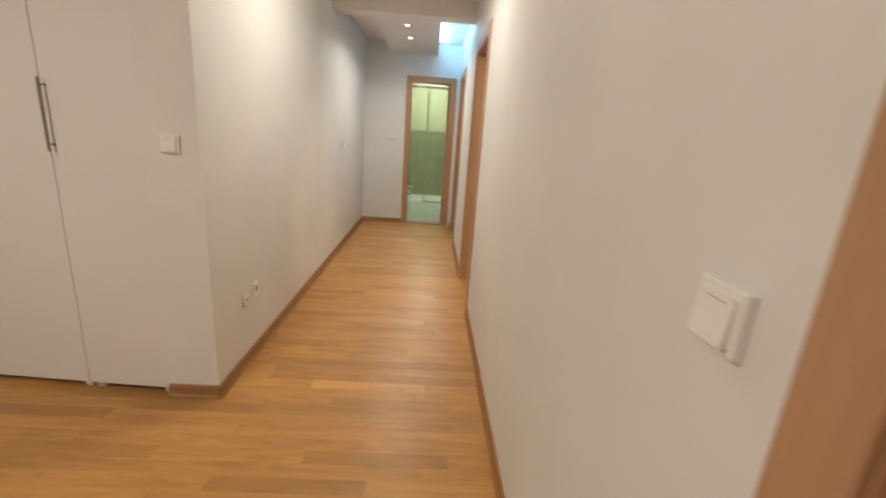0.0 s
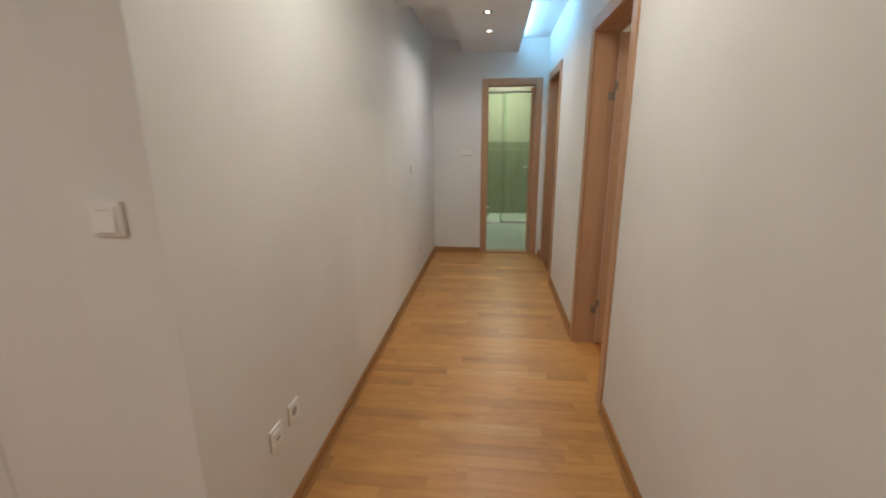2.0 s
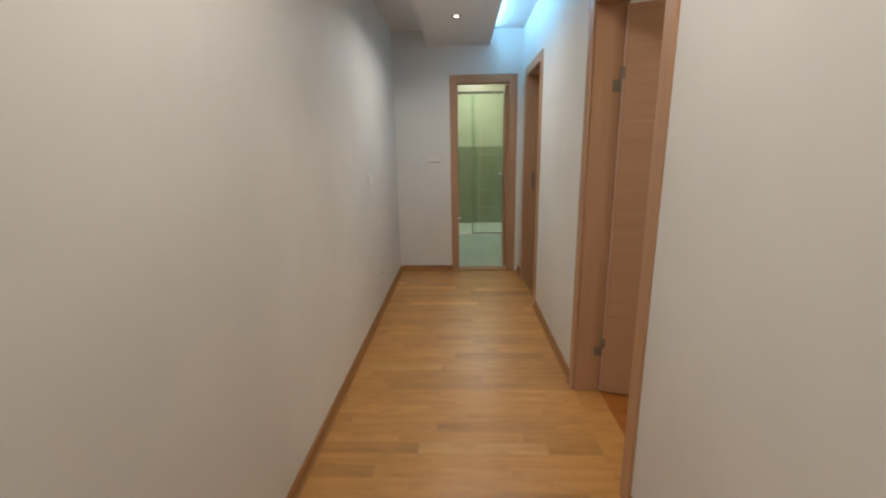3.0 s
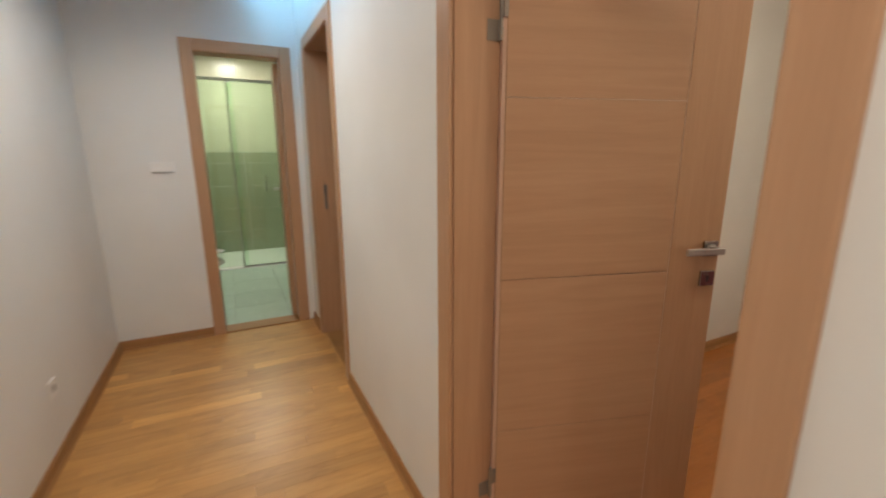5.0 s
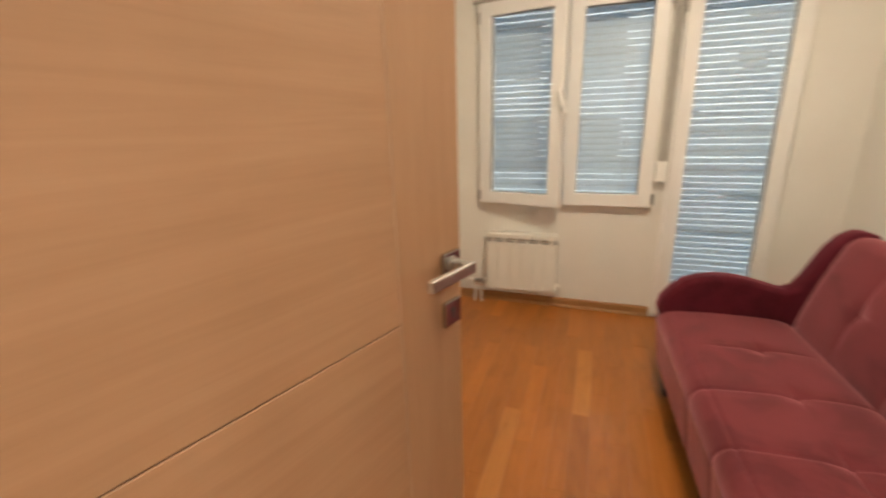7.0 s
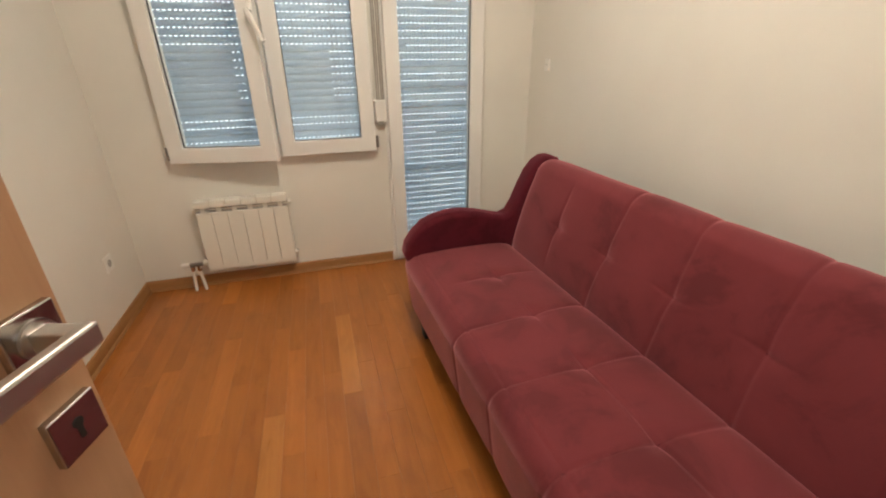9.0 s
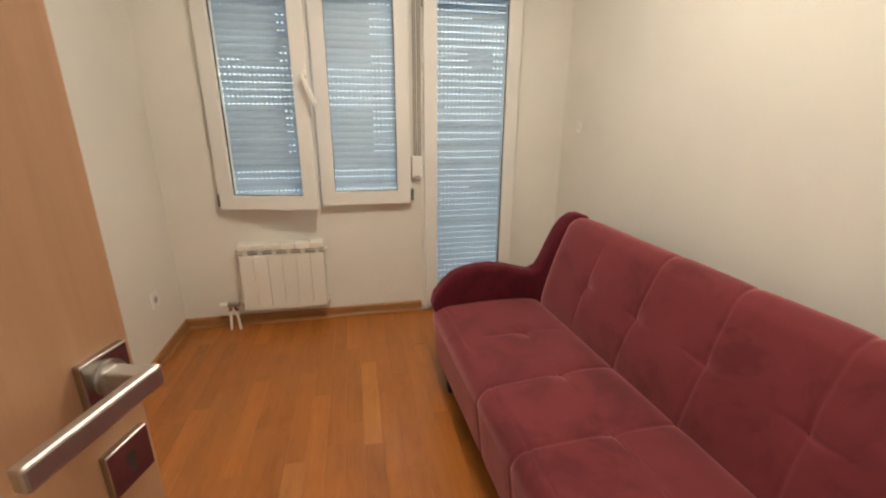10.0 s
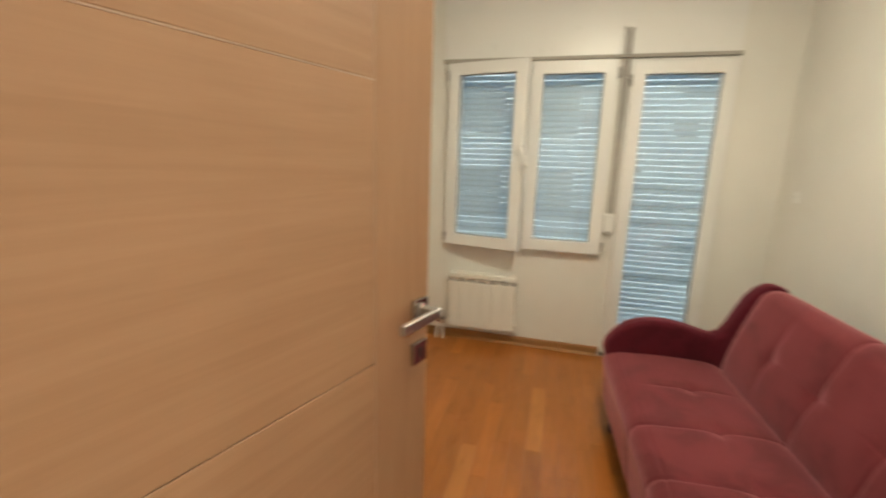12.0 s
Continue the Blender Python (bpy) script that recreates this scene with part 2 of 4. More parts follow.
def made(name, bm, mat, smooth=False):
    me = bpy.data.meshes.new(name)
    bmesh.ops.recalc_face_normals(bm, faces=bm.faces)
    bm.to_mesh(me)
    bm.free()
    if smooth:
        for p in me.polygons:
            p.use_smooth = True
    me.materials.append(mat)
    return new(name, me)


def thing(name, label, category, place=(0, 0, 0), rz=0, kind="", group=""):
    ob = new(name)
    ob.empty_display_size = 0.05
    ob.matrix_world = pose(*place, 0, 0, rz)
    return tagged(ob, label, category, group, kind)


def part(name, bm, mat, parent, label="", smooth=False):
    ob = made(name, bm, mat, smooth)
    ob.parent = parent
    return tagged(ob, label)


def solid(name, bm, mat, label, category, kind="", smooth=False, group=""):
    return tagged(made(name, bm, mat, smooth), label, category, group, kind)


# ---- plan ----
XL, XR = -0.062, 1.322           # corridor walls
XW = 1.47                       # room side of the corridor's right wall
XWIN = 4.48                     # window wall
YS, YN = 5.40, 7.899              # room's side walls
YB = 9.822                      # wall with the bathroom door
YC = 5.195                       # wardrobe wall
HALL_X0, HALL_Y0 = -2.7, 1.7
TOP, ROOM_TOP, SOFFIT = 2.62, 2.60, 2.47
DOOR_TOP = 2.093
CASING = 0.083                  # width of the door casings
WX = -0.308                     # right end of the wardrobes
D0, D1, D2 = (2.74, 3.511), (6.500, 7.277), (8.718, 9.46)   # openings in the right wall
BD = (0.629, 1.190)               # bathroom opening


def notched(lo, hi, openings, top):
    """The outline of a wall seen from the front: doorways are notches in its foot."""
    line = [(lo, 0)]
    for a, b, low, high in openings:
        line += [(a, 0), (a, high), (b, high), (b, 0)]
    return line + [(hi, 0), (hi, top), (lo, top)]


def wall_along_y(name, x0, x1, y0, y1, openings, top, mat=WALL, label="plain off-white painted wall"):
    return solid(name, ring(notched(y0, y1, openings, top), "x", x0, x1), mat, label, "wall", "structure")


def wall_along_x(name, y0, y1, x0, x1, openings, top, mat=WALL, label="plain off-white painted wall"):
    return solid(name, ring(notched(x0, x1, openings, top), "y", y0, y1), mat, label, "wall", "structure")


wall_along_y("wall_corridor_east", XR, XW, HALL_Y0, YB, [(a - 0.022, b + 0.022, 0, DOOR_TOP + 0.022) for a, b in (D0, D1, D2)], 2.8)
wall_along_y("wall_corridor_west", XL - 0.14, XL, YC, YB, [], 2.8)
wall_along_x("wall_bath_front", YB, YB + 0.14, XL - 0.14, 2.2, [(BD[0] - 0.022, BD[1] + 0.022, 0, DOOR_TOP + 0.022)], 2.8)
wall_along_x("wall_wardrobe_side", YC, YC + 0.14, WX, XL - 0.14, [], 2.8)
wall_along_x("wall_hall_back", 5.92, 6.06, HALL_X0, WX, [], 2.8)
wall_along_y("wall_hall_west", HALL_X0 - 0.14, HALL_X0, HALL_Y0 - 0.14, 6.06, [], 2.8)
wall_along_x("wall_hall_south", HALL_Y0 - 0.14, HALL_Y0, HALL_X0, XW, [], 2.8)
# room
wall_along_x("wall_room_south", YS - 0.14, YS, XW, XWIN, [], 2.8, ROOM_WALL, "plain cream painted wall")
wall_along_x("wall_room_north", YN, YN + 0.14, XW, XWIN, [], 2.8, ROOM_WALL, "plain cream painted wall")
WIN_Y, WIN_Z = (6.436, 7.578), (0.776, 2.090)
BAL_Y = (5.736, 6.366)
bm = bmesh.new()
W0, W1, SIDE = XWIN, XWIN + 0.28, (YS - 0.14, YN + 0.14)
box(bm, W0, W1, SIDE[0], BAL_Y[0], 0, 2.8)
box(bm, W0, W1, BAL_Y[0], BAL_Y[1], 0, 0.03)
box(bm, W0, W1, BAL_Y[0], BAL_Y[1], WIN_Z[1], 2.8)
box(bm, W0, W1, BAL_Y[1], WIN_Y[0], 0, 2.8)
box(bm, W0, W1, *WIN_Y, 0, WIN_Z[0])
box(bm, W0, W1, *WIN_Y, WIN_Z[1], 2.8)
box(bm, W0, W1, WIN_Y[1], SIDE[1], 0, 2.8)
solid("wall_window", bm, ROOM_WALL, "cream painted wall with a window and balcony door", "wall", "structure")
BATH_Y = 13.0
# bathroom
wall_along_y("wall_bath_west", -0.34, -0.2, YB + 0.14, BATH_Y + 0.14, [], 2.8)
wall_along_y("wall_bath_east", 2.06, 2.2, YB + 0.14, BATH_Y + 0.14, [], 2.8)
wall_along_x("wall_bath_back", BATH_Y, BATH_Y + 0.14, -0.2, 2.06, [], 2.8)
# the room behind the second door
wall_along_y("wall_side_room_east", 4.4, 4.54, 8.14, 12.0, [], 2.8)
wall_along_x("wall_side_room_north", 11.86, 12.0, 2.2, 4.4, [], 2.8)

solid("ceiling_hall", boxed(HALL_X0, XR, HALL_Y0, YC, TOP, TOP + 0.1), CEIL, "plain white hall ceiling", "ceiling", "structure")
bm = bmesh.new()
box(bm, HALL_X0, XL - 0.14, YC, 5.92, TOP, TOP + 0.1)
solid("ceiling_wardrobe", bm, CEIL, "plain white ceiling above the wardrobe", "ceiling", "structure")
bm = bmesh.new()
box(bm, XL, XR, YC, 7.73, TOP, TOP + 0.1)
box(bm, XL, XR, 7.73, 7.945, SOFFIT, TOP + 0.1)
box(bm, 0.31, 0.975, 7.945, YB, SOFFIT, SOFFIT + 0.07)
box(bm, XL, XR, 7.945, YB, TOP, TOP + 0.1)
solid("ceiling_corridor", bm, CEIL, "dropped white plasterboard ceiling with two light coves", "ceiling", "structure")
solid("ceiling_room", boxed(XW, XWIN, YS, YN, ROOM_TOP, ROOM_TOP + 0.1), CEIL, "plain white room ceiling", "ceiling", "structure")
solid("ceiling_bath", boxed(-0.2, 2.06, YB + 0.14, BATH_Y, 2.72, 2.8), CEIL, "plain white bathroom ceiling", "ceiling", "structure")
solid("ceiling_side_room", boxed(XW, 4.4, 8.14, 11.86, 2.6, 2.7), CEIL, "plain white ceiling", "ceiling", "structure")
solid("backdrop", boxed(8.0, 8.05, -2, 16, -3, 9), DAYLIGHT, "pale daylight haze outside the window", "backdrop", "structure")

# ---- floors ----
floor_hall = solid("floor_hall", boxed(HALL_X0, XW, HALL_Y0, YB, -0.12, -0.012), SUBFLOOR, "honey oak parquet of short staggered planks", "floor", "structure")
floor_room = solid("floor_room", boxed(XW, XWIN, YS, YN, -0.12, -0.012), SUBFLOOR, "reddish orange wooden parquet floor", "floor", "structure")
solid("floor_side_room", boxed(XW, 4.4, 8.14, 11.86, -0.12, 0.0), SKIRT, "wooden floor of the next room", "floor", "structure")

# ---- skirting boards ----


def skirting(name, x0, y0, x1, y1, nx, ny):
    """A moulded board along a wall whose face runs from (x0, y0) to (x1, y1); (nx, ny) points into the room."""
    prof = [(0, 0), (0.021, 0), (0.021, 0.007), (0.012, 0.016), (0.011, 0.05), (0.008, 0.062), (0.003, 0.068), (0, 0.068)]
    bm = bmesh.new()
    a = [bm.verts.new((x0 + nx * u, y0 + ny * u, v)) for u, v in prof]
    b = [bm.verts.new((x1 + nx * u, y1 + ny * u, v)) for u, v in prof]
    bm.faces.new(a), bm.faces.new(b[::-1])
    for i in range(len(prof)):
        j = (i + 1) % len(prof)
        bm.faces.new((a[i], b[i], b[j], a[j]))
    return solid(name, bm, SKIRT, "brown wooden skirting board", "skirting", "structure")


skirting("baseboard", XL, YC - 0.02, XL, YB, 1, 0)
skirting("baseboard", WX, YC, XL + 0.02, YC, 0, -1)
skirting("baseboard", XL, YB, BD[0] - CASING, YB, 0, -1)
skirting("baseboard", XR, D0[1] + CASING, XR, D1[0] - CASING, -1, 0)
skirting("baseboard", XR, D1[1] + CASING, XR, D2[0] - CASING, -1, 0)
skirting("baseboard", XR, D2[1] + CASING, XR, YB, -1, 0)
skirting("baseboard", XWIN, YN, XWIN, 6.375, -1, 0)
skirting("baseboard", XW, YN, XWIN, YN, 0, -1)
skirting("baseboard", XW, YS, XWIN, YS, 0, 1)
skirting("baseboard", XWIN, YS, XWIN, 5.735, -1, 0)

# ---- doors ----


def door_frame(name, axis, face, a, b, depth, label):
    """Casing and jambs round an opening from a to b; face is the wall's face on the corridor's side, depth the wall's thickness."""
    th = thing(name, label, "door frame", kind="structure")
    w, p = CASING, 0.012

    def put(pname, u0, u1, d0, d1, z0, z1, bev=0.005):
        bm = boxed(d0, d1, u0, u1, z0, z1, bevel=bev) if axis == "y" else boxed(u0, u1, d0, d1, z0, z1, bevel=bev)
        return part(pname, bm, VENEER_V if z1 - z0 > 0.5 else VENEER_X, th)

    for d0, d1 in ((face - p, face + 0.002), (face + depth - 0.002, face + depth + p)):
        put("casing", a - w, a - 0.003, d0, d1, 0, DOOR_TOP + w)
        put("casing", b + 0.003, b + w, d0, d1, 0, DOOR_TOP + w)
        put("head_casing", a - 0.0025, b + 0.0025, d0, d1, DOOR_TOP + 0.003, DOOR_TOP + w)
    put("jamb", a - 0.0215, a, face + 0.0025, face + depth - 0.048, 0, DOOR_TOP + 0.02, 0.002)
    put("rebate", a - 0.0215, a - 0.013, face + depth - 0.0478, face + depth - 0.0025, 0, DOOR_TOP + 0.02, 0.001)
    put("jamb", b, b + 0.0215, face + 0.0025, face + depth - 0.0025, 0, DOOR_TOP + 0.02, 0.001)
    put("head_jamb", a + 0.0005, b - 0.0005, face + 0.0025, face + depth - 0.0025, DOOR_TOP, DOOR_TOP + 0.021, 0.001)
    return th


VENEER_X = wood("oak_veneer_head", (0.445, 0.255, 0.143), (0.482, 0.279, 0.160), (0.512, 0.302, 0.177), (2.2, 2.2, 46), gloss=(0.38, 0.5))
door_frame("door_frame_1", "y", XR, *D1, XW - XR, "pale oak veneer frame of the bedroom door")
door_frame("door_frame_2", "y", XR, *D2, XW - XR, "pale oak veneer frame of the second corridor door")
door_frame("door_frame_3", "y", XR, *D0, XW - XR, "pale oak veneer frame beside the light switch")
door_frame("door_frame_4", "x", YB, *BD, 0.14, "pale oak veneer frame of the bathroom door")


def lever(side, w, parent):
    """A square-rose lever handle with its key plate, on the face that looks towards -y (side -1) or +y."""
    s = side
    y, x, z, k = 0.020 * s, w - 0.037, 1.081, 0.980
    h = part("handle", boxed(x - 0.026, x + 0.026, y, y + 0.009 * s, z - 0.026, z + 0.026, bevel=0.0015), PLATE_STEEL, parent, "brushed steel lever handle on a square rose")
    part("collar", rodded((x, y + 0.0085 * s, z), (x, y + 0.0125 * s, z), 0.0175, 24), STEEL, h)
    part("neck", boxed(x - 0.010, x + 0.010, y + 0.012 * s, y + 0.046 * s, z - 0.0095, z + 0.0095, bevel=0.002), STEEL, h)
    part("lever", boxed(x - 0.122, x + 0.012, y + 0.043 * s, y + 0.056 * s, z - 0.011, z + 0.011, bevel=0.003), STEEL, h)
    p = part("key_plate", boxed(x - 0.026, x + 0.026, y, y + 0.009 * s, k - 0.026, k + 0.026, bevel=0.0015), PLATE_STEEL, parent, "square steel key plate")
    bm = rodded((x, y + 0.0085 * s, k + 0.006), (x, y + 0.0098 * s, k + 0.006), 0.0055, 16)
    box(bm, x - 0.0028, x + 0.0028, y + 0.0085 * s, y + 0.0096 * s, k - 0.012, k + 0.006)
    part("keyhole", bm, BLACK, p)


def door_leaf(name, place, rz, width, label, mirror=False, handles=(-1, 1)):
    """A veneered leaf: hinge at the origin, running along +x, its grooved front towards -y."""
    th = thing(name, label, "door", place, rz, "structure")
    h, core = DOOR_TOP - 0.012, 0.0165
    part("core", boxed(0, width, -core, core, 0.012, h), GROOVE, th, "dark groove core")
    for s in (-1, 1):
        # pale strips fill two grooves; the upper one paints the light it catches
        part("groove_strip", boxed(width - 0.1807, width - 0.1793, s * core, s * 0.0199, 0.012, h), GROOVE_FAINT, th, "pale strip filling the upright groove")
        part("groove_strip", boxed(0.001, width - 0.181, s * core, s * 0.0200, 1.5409, 1.5431), GROOVE_FAINT, th, "pale strip for the light caught by the upper groove")
    stile = width - 0.180
    cuts = [0.010, 0.480, 1.008, 1.542, h + 0.002]
    for s in (-1, 1):
        y0, y1 = s * core, s * 0.020
        for i in range(4):
            part("panel", boxed(0.0005, stile - 0.0008, y0, y1, cuts[i] + (0.0012 if i else 0), cuts[i + 1] - (0.0012 if i < 3 else 0), bevel=0.0012, segs=1), VENEER_H, th)
        part("stile", boxed(stile + 0.0008, width + 0.001, y0, y1, 0.010, h + 0.002, bevel=0.0012, segs=1), VENEER_V, th)
    part("lock_edge", boxed(width, width + 0.0022, -core, core, 0.010, h + 0.002), VENEER_V, th)
    part("hinge_edge", boxed(-0.0022, 0, -core, core, 0.010, h + 0.002), VENEER_V, th)
    part("lock_face", boxed(width + 0.002, width + 0.0035, -0.011, 0.011, 0.93, 1.16), STEEL, th, "steel lock face")
    for s in handles:
        lever(s, width, th)
    return th


DOOR_1 = door_leaf("door_1", (1.481, D1[1] - 0.005, 0), -17.0, 0.750, "pale oak veneered door standing half open", handles=(-1, 1))
part("edge_lipping", boxed(-0.013, -0.0021, -0.0195, 0.0165, 0.010, DOOR_TOP - 0.010, bevel=0.001), LIPPING, DOOR_1, "pale pinkish edge lipping")
HY = D1[1]
for z in (0.285, 1.745):
    hg = thing("hinge", "grey steel butt hinge of the bedroom door", "hinge", group="hinges of the bedroom door")
    part("knuckle", rodded((1.462, HY - 0.014, z - 0.056), (1.462, HY - 0.014, z + 0.056), 0.0062, 14), HINGE_STEEL, hg)
    part("frame_plate", boxed(1.424, 1.459, HY - 0.003, HY - 0.0005, z - 0.056, z - 0.002, bevel=0.0004), HINGE_STEEL, hg)
    part("web", boxed(1.457, 1.462, HY - 0.014, HY - 0.001, z - 0.056, z - 0.002), HINGE_STEEL, hg)
    part("door_plate", boxed(1.462, 1.476, HY - 0.026, HY - 0.021, z + 0.002, z + 0.056), HINGE_STEEL, hg)
door_leaf("door_3", (1.44, D0[1] - 0.004, 0), -90, D0[1] - D0[0] - 0.008, "pale oak veneered door, shut", handles=(-1,))
door_leaf("door_4", (BD[1] - 0.012, YB + 0.158, 0), 86, 0.553, "pale oak bathroom door opened inwards", handles=(-1, 1))
door_leaf("door_2", (XW + 0.015, D2[0] - 0.01, 0), 14, 0.73, "pale oak veneered door opened into the next room", handles=(-1, 1))
tagged(part("strike_plate", boxed(1.392, 1.416, D2[1] - 0.0015, D2[1] + 0.001, 0.99, 1.17), DARK_STEEL, bpy.data.objects["door_frame_2"]), "grey steel strike plate")
solid("threshold", boxed(BD[0], BD[1], YB - 0.012, YB + 0.145, -0.004, 0.012, bevel=0.004), SKIRT, "wooden sill strip under the bathroom door", "threshold", "structure")
solid("threshold", boxed(XR + 0.02, XW, D2[0], D2[1], -0.004, 0.008, bevel=0.003), SKIRT, "wooden sill strip in the second doorway", "threshold", "structure")

# ---- wardrobe ----


def wardrobe(x0, x1, doors, label):
    """doors: (from, to, handle side) of each door, all in metres along the wall."""
    th = thing("wardrobe", label, "wardrobe", (WX, YC + 0.002, 0), -3.2, group="white built-in wardrobes")
    part("carcass", boxed(x0 + 0.001, x1 - 0.001, 0.021, 0.6, 0.045, 2.5), WARDROBE, th)
    for a, b, side in doors:
        d = part("door", boxed(a + 0.0007, b - 0.0007, 0, 0.019, 0.04, 2.5, bevel=0.0015), WARDROBE, th)
        hx = a + 0.022 if side < 0 else b - 0.022
        part("handle", rodded((hx, -0.032, 1.205), (hx, -0.032, 1.512), 0.006, 16), DARK_STEEL, d, "brushed steel bar handle")
        for z in (1.235, 1.482):
            part("handle_post", rodded((hx, -0.032, z), (hx, 0.001, z), 0.0045, 12), DARK_STEEL, d)
    for fx in (x0 + 0.03, x1 - 0.03):
        part("foot", boxed(fx - 0.02, fx + 0.02, 0.025, 0.065, 0, 0.046, bevel=0.004), PLASTIC, th)
    return th


wardrobe(-0.420, 0.0, [(-0.420, 0.0, -1)], "narrow white laminate wardrobe with one steel bar handle")
wardrobe(-1.382, -0.422, [(-1.382, -0.902, 1), (-0.902, -0.422, -1)], "tall white laminate wardrobe with two steel bar handles")
wardrobe(-2.344, -1.384, [(-2.344, -1.864, 1), (-1.864, -1.384, -1)], "tall white laminate wardrobe with two steel bar handles")

# ---- switches and sockets ----


def wall_switch(name, m, label, group=""):
    """A rocker switch, built lying in x-z, looking towards -y."""
    th = thing(name, label, "light switch", group=group)
    part("plate", boxed(-0.041, 0.041, -0.014, 0, -0.041, 0.041, bevel=0.003), PLASTIC, th)
    bm = ring([(-0.030, -0.030), (0.030, -0.030), (0.030, 0.030), (-0.030, 0.030)], "y", -0.0175, -0.0135)
    for v in bm.verts:
        if v.co.y < -0.017 and v.co.z < 0:
                v.co.y = -0.024
    part("rocker", bm, PLASTIC, th)
    part("slot", boxed(-0.018, 0.018, -0.0192, -0.0165, 0.0210, 0.0222), GROOVE_GREY, th, "thin grey slot")
    th.matrix_world = m
    return th


def wall_socket(m, label, hole=True):
    th = thing("wall_socket", label, "socket", group="white sockets on the corridor wall")
    part("plate", boxed(-0.041, 0.041, -0.009, 0, -0.041, 0.041, bevel=0.004), PLASTIC, th)
    if hole:
        part("well", rodded((0, -0.0095, 0), (0, -0.004, 0), 0.02, 24), GROOVE_GREY, th)
        for x in (-0.0095, 0.0095):
            part("pin_hole", rodded((x, -0.0102, 0), (x, -0.009, 0), 0.0028, 12), BLACK, th)
    else:
        part("insert", boxed(-0.022, 0.022, -0.012, -0.008, -0.022, 0.022, bevel=0.002), PLASTIC, th)
        part("jack", boxed(-0.009, 0.009, -0.0128, -0.0118, -0.012, -0.002), BLACK, th)
    th.matrix_world = m
    return th


GROOVE_GREY = material("socket_well", (0.42, 0.41, 0.39), 0.5)
wall_switch("light_switch", pose(-0.187, YC, 1.272), "white square rocker switch on the short wall")
wall_switch("light_switch", pose(XR, 3.705, 1.211, 0, 0, -90), "white square rocker switch beside the door frame")
double = thing("double_switch", "white double rocker switch beside the bathroom door", "light switch", (0.358, YB, 1.305))
part("plate", boxed(-0.075, 0.075, -0.012, 0, -0.040, 0.040, bevel=0.004), PLASTIC, double)
for x in (-0.036, 0.036):
    part("rocker", boxed(x - 0.031, x + 0.031, -0.019, -0.0115, -0.030, 0.030, bevel=0.003), PLASTIC, double)
# the dark line at the switch foot is shadow, drawn as a grey strip
part("foot_shade", boxed(-0.066, 0.066, -0.0135, -0.0118, -0.0385, -0.0315), GROOVE_GREY, double, "grey strip for the shadow under the rockers")
wall_switch("light_switch", pose(XL, 8.29, 1.193, 0, 0, 90), "small white switch on the corridor wall")
wall_socket(pose(XL, 5.556, 0.405, 0, 0, 90), "white wall socket with a small jack", False)
wall_socket(pose(XL, 5.695, 0.413, 0, 0, 90), "white round-pin wall socket")
wall_socket(pose(XL, 8.60, 0.343, 0, 0, 90), "white round-pin wall socket")
wall_socket(pose(4.135, YN, 0.355, 0, 0, 0), "white round-pin wall socket in the bedroom")
# a small wall cap, only filed among the light switches
cap = thing("light_switch", "small cream cap on the bedroom wall", "light switch", (4.255, YS, 1.254))
part("plate", boxed(-0.027, 0.027, 0.0, 0.010, -0.034, 0.034, bevel=0.004), PLASTIC, cap)
part("screw", rodded((0, 0.009, 0), (0, 0.0112, 0), 0.004, 12), GROOVE_GREY, cap, "small grey screw head")

# ---- ceiling spots, led strip, lamps ----
for sx, sy in ((0.632, 8.165), (0.632, 8.785)):
    sp = thing("ceiling_spot", "round recessed spotlight with a chrome rim, lit", "spotlight", (sx, sy, SOFFIT), group="spotlights in the corridor ceiling")
    bm = bmesh.new()
    prof = [(0.030, -0.001), (0.041, -0.006), (0.046, -0.004), (0.046, 0.0), (0.030, 0.0)]
    n = 32
    rows = [[bm.verts.new((r * math.cos(2 * math.pi * i / n), r * math.sin(2 * math.pi * i / n), z)) for r, z in prof] for i in range(n)]
    for i in range(n):
        for k in range(len(prof)):
            a, b = rows[i], rows[(i + 1) % n]
            bm.faces.new((a[k], b[k], b[(k + 1) % len(prof)], a[(k + 1) % len(prof)]))
    part("rim", bm, CHROME, sp, "chrome rim", True)
    part("cup", rodded((0, 0, -0.0025), (0, 0, -0.001), 0.0295, 24), DARK_STEEL, sp, "dark reflector cup")
    part("bulb", rodded((0, 0, -0.005), (0, 0, -0.002), 0.017, 24), BULB, sp, "glowing bulb")
solid("led_strip", boxed(0.950, 0.962, 8.0, 9.77, SOFFIT + 0.0705, SOFFIT + 0.076), LED, "cold blue-white led strip lying in the cove", "led strip")
# fixtures are out of view, their shape assumed; the corridor one is made up
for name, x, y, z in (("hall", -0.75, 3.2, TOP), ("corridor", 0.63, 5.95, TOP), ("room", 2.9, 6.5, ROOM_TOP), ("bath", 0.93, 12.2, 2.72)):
    cl = thing("ceiling_lamp", "assumed round flat white ceiling lamp, lit, out of view", "ceiling lamp", (x, y, z))
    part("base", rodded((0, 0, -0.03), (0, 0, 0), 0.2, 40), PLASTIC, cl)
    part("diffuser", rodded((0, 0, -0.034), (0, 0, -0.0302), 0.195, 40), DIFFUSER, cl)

# ---- window, balcony door, shutters ----


